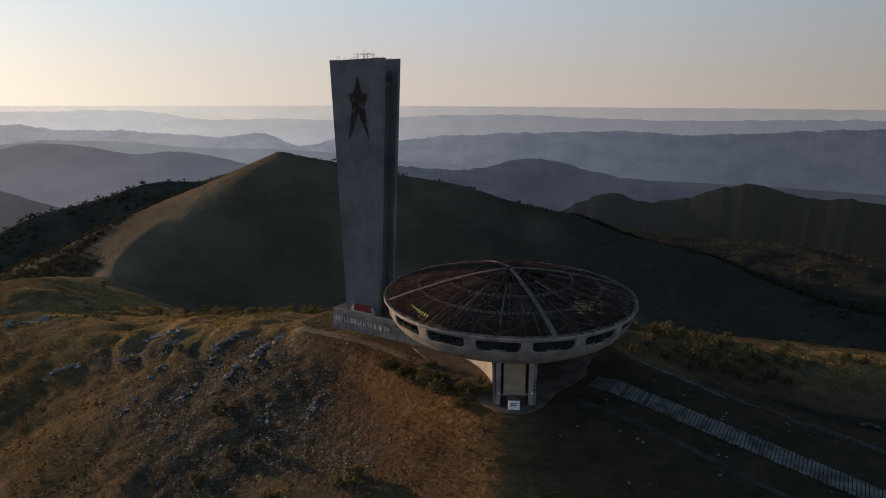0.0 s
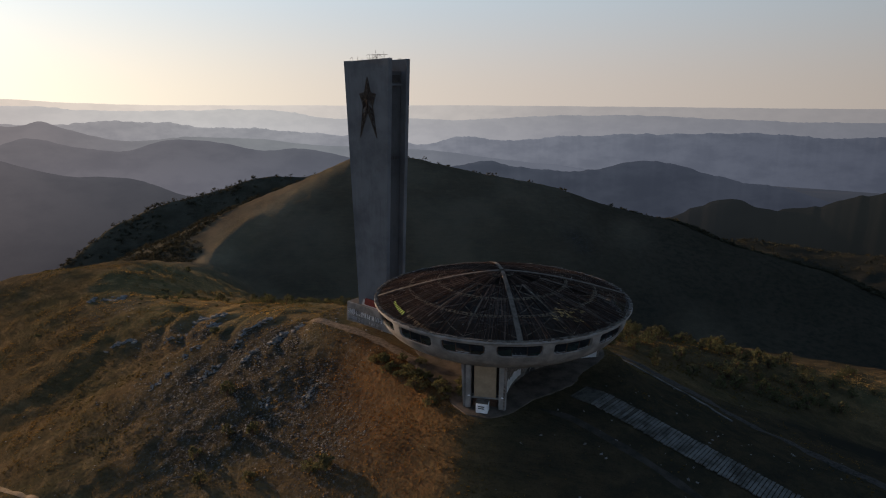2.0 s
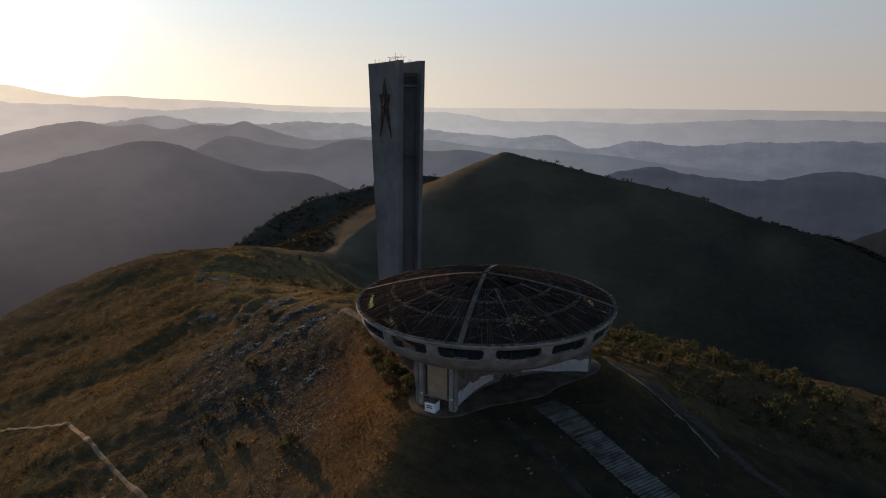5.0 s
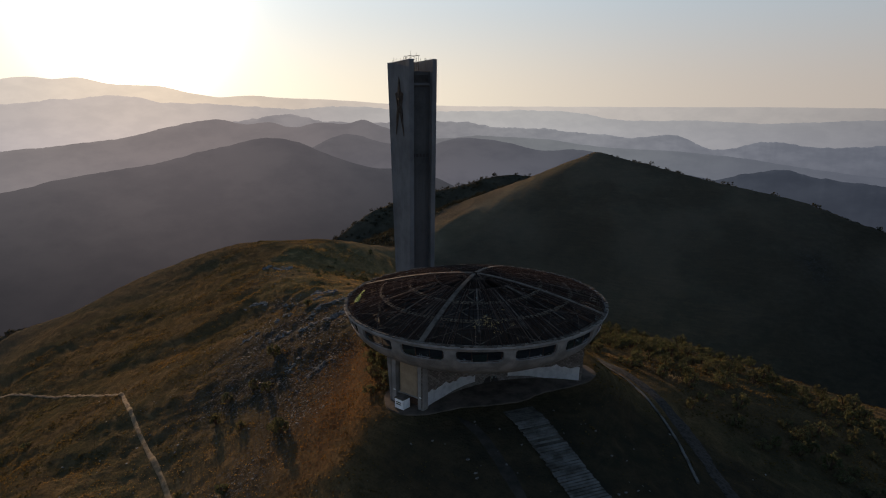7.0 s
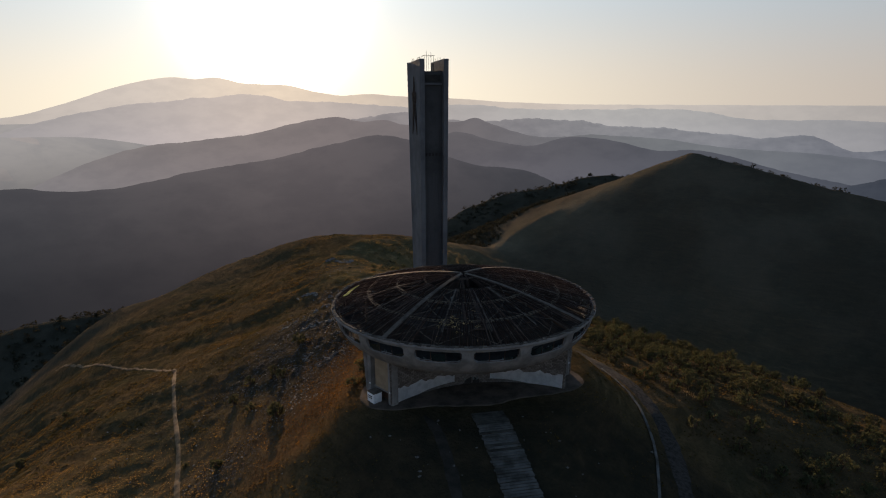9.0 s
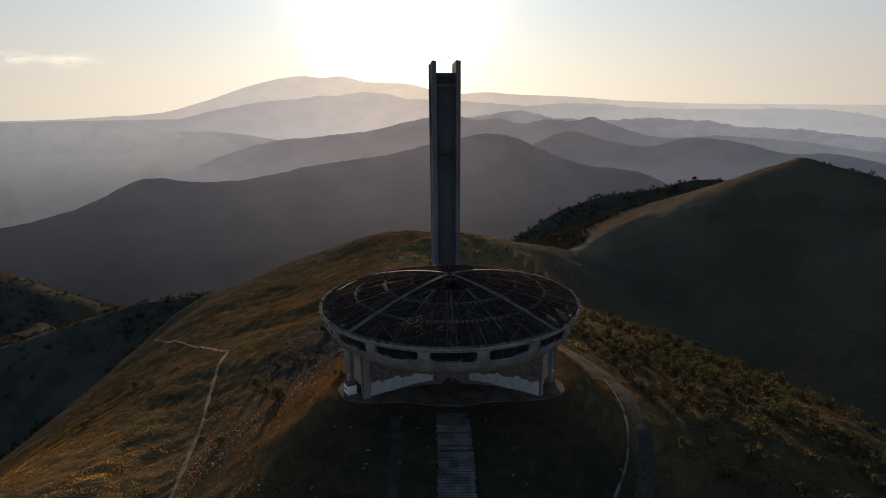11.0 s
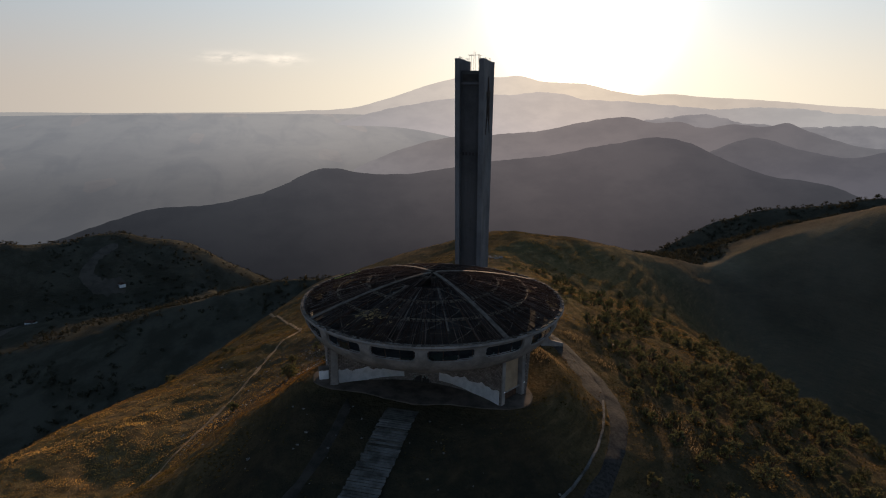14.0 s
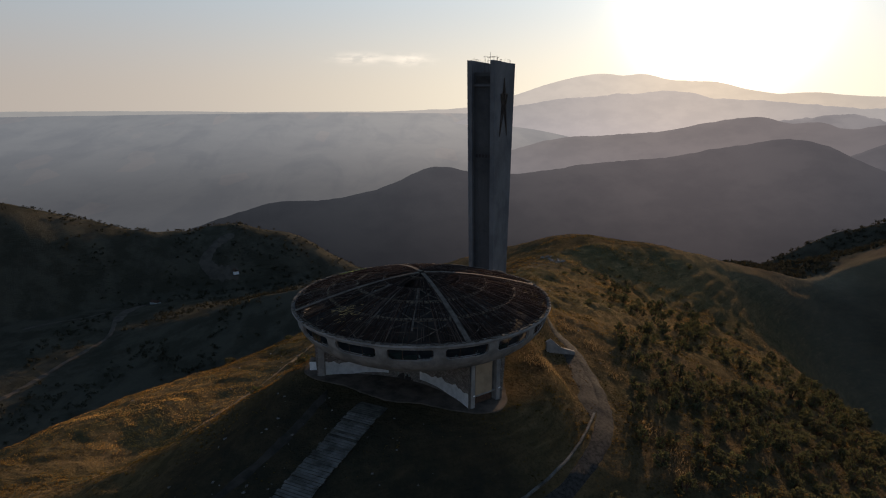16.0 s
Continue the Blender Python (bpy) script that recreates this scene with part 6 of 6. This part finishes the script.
for path in (SLOPE, RIDGE, ROAD):
    for (x0, y0), (x1, y1) in zip(path, path[1:]):
        k = np.clip(((tx - x0) * (x1 - x0) + (ty - y0) * (y1 - y0)) / ((x1 - x0) ** 2 + (y1 - y0) ** 2), 0, 1)
        clear &= np.hypot(tx - x0 - k * (x1 - x0), ty - y0 - k * (y1 - y0)) > (2.2 if path is ROAD else 1.2)
keep = clear & (g.random(n) < np.clip(thick, 0.02, 1.0) * 0.62)
tx, ty, thick = tx[keep], ty[keep], thick[keep]
n = len(tx)
size = (0.12 + 0.18 * g.random(n) ** 2) * (0.8 + 0.5 * np.clip(thick, 0, 1.4)) * (1 - 0.2 * cover(tx, ty)[2])
tz = land(tx, ty) - 0.06
sheaf = []
for turn_ in (0.0, 1.05, 2.1):
    a = g.uniform(0, 6.283, n) + turn_
    dx, dy = np.cos(a) * size * 0.6, np.sin(a) * size * 0.6
    lx, ly = g.normal(0, 0.4, n) * size, g.normal(0, 0.4, n) * size
    sheaf.append(np.stack([np.stack([tx - dx * 0.7, ty - dy * 0.7, tz], -1), np.stack([tx + dx * 0.7, ty + dy * 0.7, tz], -1), np.stack([tx + dx + lx, ty + dy + ly, tz + size * g.uniform(0.7, 1.1, n)], -1), np.stack([tx - dx + lx, ty - dy + ly, tz + size * g.uniform(0.5, 1.0, n)], -1)], 1))
clumps_mesh = quads_mesh("grass_tussocks", np.stack(sheaf, 1).reshape(-1, 3), TUFT)
rusty = cover(tx, ty)[2][:, None]
k = np.clip(0.5 + 0.9 * wob(tx, ty, 21, 53) + 0.5 * wob(tx, ty, 6, 54), 0, 1)[:, None]
dry = np.array([0.112, 0.078, 0.034])[None] * (0.75 + 0.4 * g.random(n))[:, None]
green = np.array([0.056, 0.049, 0.022])[None] * (0.75 + 0.4 * g.random(n))[:, None]
red = np.array([0.098, 0.052, 0.021])[None] * (0.85 + 0.25 * g.random(n))[:, None]
# sunlight put into the tussocks' dry tint on these slopes
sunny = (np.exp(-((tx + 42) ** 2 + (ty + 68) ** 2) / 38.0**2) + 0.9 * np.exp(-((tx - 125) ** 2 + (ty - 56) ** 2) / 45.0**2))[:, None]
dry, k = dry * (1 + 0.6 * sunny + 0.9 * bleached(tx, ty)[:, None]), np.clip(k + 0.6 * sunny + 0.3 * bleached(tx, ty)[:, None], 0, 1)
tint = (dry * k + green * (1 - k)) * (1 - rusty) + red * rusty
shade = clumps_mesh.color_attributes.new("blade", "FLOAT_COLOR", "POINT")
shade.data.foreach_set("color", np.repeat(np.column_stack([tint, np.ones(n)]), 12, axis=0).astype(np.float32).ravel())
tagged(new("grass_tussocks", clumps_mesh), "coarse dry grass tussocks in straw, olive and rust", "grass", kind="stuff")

# pale feathery reeds beside the leg and along the road's outer edge
g = np.random.default_rng(61)
spots = np.array([(0.7, 26.3, 1.6), (0.3, 28.4, 1.6), (1.8, 30.1, 1.2), (0.5, 27.5, 1.6), (-28, 50.5, 1.0), (-24.5, 49.5, 0.9), (15, 49.3, 1.2), (17.5, 50.9, 1.5), (23.5, 51.9, 1.3), (-38.3, 46.2, 1.6), (-35.6, 47.1, 1.5), (-10, 51, 1.2), (30, 49, 1.5)])
pick = spots[g.integers(0, len(spots), 1500)]
rx, ry = pick[:, 0] + g.normal(0, 1.5, 1500) * pick[:, 2], pick[:, 1] + g.normal(0, 1.3, 1500) * pick[:, 2]
rz, a, h = land(rx, ry) - 0.05, g.uniform(0, 6.283, 1500), g.uniform(0.35, 0.85, 1500)
dx, dy = np.cos(a) * 0.05, np.sin(a) * 0.05
lx, ly = g.normal(0, 0.22, 1500) * h, g.normal(0, 0.22, 1500) * h
co = np.stack([np.stack([rx - dx * 0.4, ry - dy * 0.4, rz], -1), np.stack([rx + dx * 0.4, ry + dy * 0.4, rz], -1), np.stack([rx + dx * 1.5 + lx, ry + dy * 1.5 + ly, rz + h], -1), np.stack([rx - dx * 1.5 + lx, ry - dy * 1.5 + ly, rz + h * 0.93], -1)], 1).reshape(-1, 3)
REED = leaf_material("pale_reeds", leaf_paint((0.11, 0.085, 0.055), (0.18, 0.145, 0.10), (0.14, 0.11, 0.075)), 0.5)
tagged(new("dry_reeds", quads_mesh("dry_reeds", co, REED)), "pale feathery dry reeds beside the road", "reeds", kind="stuff")

# pale litter and broken slabs on the slope before the hall
g = np.random.default_rng(71)
lu, lv = g.uniform(22, 70, 90), g.normal(0, 17, 90)
far = np.abs(lv) > 4.2
lx, ly = (lu * CU - lv * SU)[far], (lu * SU + lv * CU)[far]
stones("litter", lx, ly, 0.18 + 0.5 * g.random(far.sum()) ** 2, 72, "pale litter and broken slabs on dark turf")

# ---------------------------------------------------------------- far houses and tracks
ribbon("track_clearing", [(-772, -196), (-766, -201), (-752, -216), (-738, -224), (-726, -228), (-719, -229)], 12, FAINT, "pale bare clearing on the far hill", "track", 0.5)
ribbon("track_farmyard", [(-730, -229), (-722, -220), (-717, -210), (-722, -192), (-726, -182)], 15, FAINT, "pale bare yard round a far house", "track", 0.6)
ribbon("track_yard", [(-555, -281), (-575, -285), (-602, -289), (-630, -280), (-660, -267)], 11, FAINT, "pale yard among trees", "track", 0.5)
ribbon("track_valley", [(-370, -316), (-394, -308), (-453, -289), (-512, -270), (-560, -285)], 5, FAINT, "dim dirt track in the valley", "track", 0.5)
ribbon("track_hill", [(-560, -380), (-576, -367), (-587, -328), (-610, -300)], 5, FAINT, "dim dirt track on the far hill", "track", 0.5)


def house(x, y, spin):
    root = thing("house", "small far white house with a dark pitched roof", "house", pose(x, y, float(land(x, y)), 0, 0, spin), "far houses")
    part("wall", box(bmesh.new(), -5, 5, -3.5, 3.5, -1, 3.2), WHITEWASH, root)
    bm = bmesh.new()
    pr = [(-4.0, 3.2), (4.0, 3.2), (0, 5.6)]
    va, vb = [bm.verts.new((-5.5, q, z)) for q, z in pr], [bm.verts.new((5.5, q, z)) for q, z in pr]
    bm.faces.new(va), bm.faces.new(vb[::-1])
    for i in range(3):
        bm.faces.new((va[i], vb[i], vb[(i + 1) % 3], va[(i + 1) % 3]))
    bmesh.ops.recalc_face_normals(bm, faces=bm.faces[:])
    part("roof", bm, RUST, root)
    for q in (-2.5, 0.5):
        part("window", box(bmesh.new(), q, q + 1.2, -3.54, -3.45, 1.0, 2.2), DARK, root)
    return root


house(-723, -188, 25), house(-652, -271, 60)


# ---------------------------------------------------------------- parked car by the road
def parked_car(x, y, spin):
    root = thing("car", "dark parked car on the gravel road", "car", pose(x, y, float(land(x, y)) + 0.2, 0, 0, spin))
    PAINT = material("dark_car_paint", stained((0.02, 0.021, 0.024), (0.012, 0.012, 0.014), (0.03, 0.03, 0.033)), 0.55, spec=0.3)
    part("body", bevelled(box(bmesh.new(), -2.1, 2.1, -0.85, 0.85, 0.35, 0.95), 0.12, 2), PAINT, root)
    bm = bmesh.new()
    lo = [(-1.5, -0.78), (1.0, -0.78), (1.0, 0.78), (-1.5, 0.78)]
    hi = [(-1.0, -0.6), (0.35, -0.6), (0.35, 0.6), (-1.0, 0.6)]
    va, vb = [bm.verts.new((p, q, 0.93)) for p, q in lo], [bm.verts.new((p, q, 1.48)) for p, q in hi]
    bm.faces.new(vb), bm.faces.new(va[::-1])
    for i in range(4):
        bm.faces.new((va[i], va[(i + 1) % 4], vb[(i + 1) % 4], vb[i]))
    part("cabin", bevelled(bm, 0.08, 2), DARK, root, "dark glazed cabin")
    for p in (-1.3, 1.3):
        for q in (-0.85, 0.85):
            bm = bmesh.new()
            bmesh.ops.create_cone(bm, cap_ends=True, segments=20, radius1=0.34, radius2=0.34, depth=0.22, matrix=pose(p, q, 0.34, 90, 0, 0))
            part("wheel", bm, DARK, root)
    for q in (-0.6, 0.6):
        part("headlight", box(bmesh.new(), 2.06, 2.13, q - 0.17, q + 0.17, 0.62, 0.8), GLASS, root)
        part("tail_light", box(bmesh.new(), -2.13, -2.06, q - 0.15, q + 0.15, 0.65, 0.82), RED, root)


parked_car(90.0, 2.0, -20)
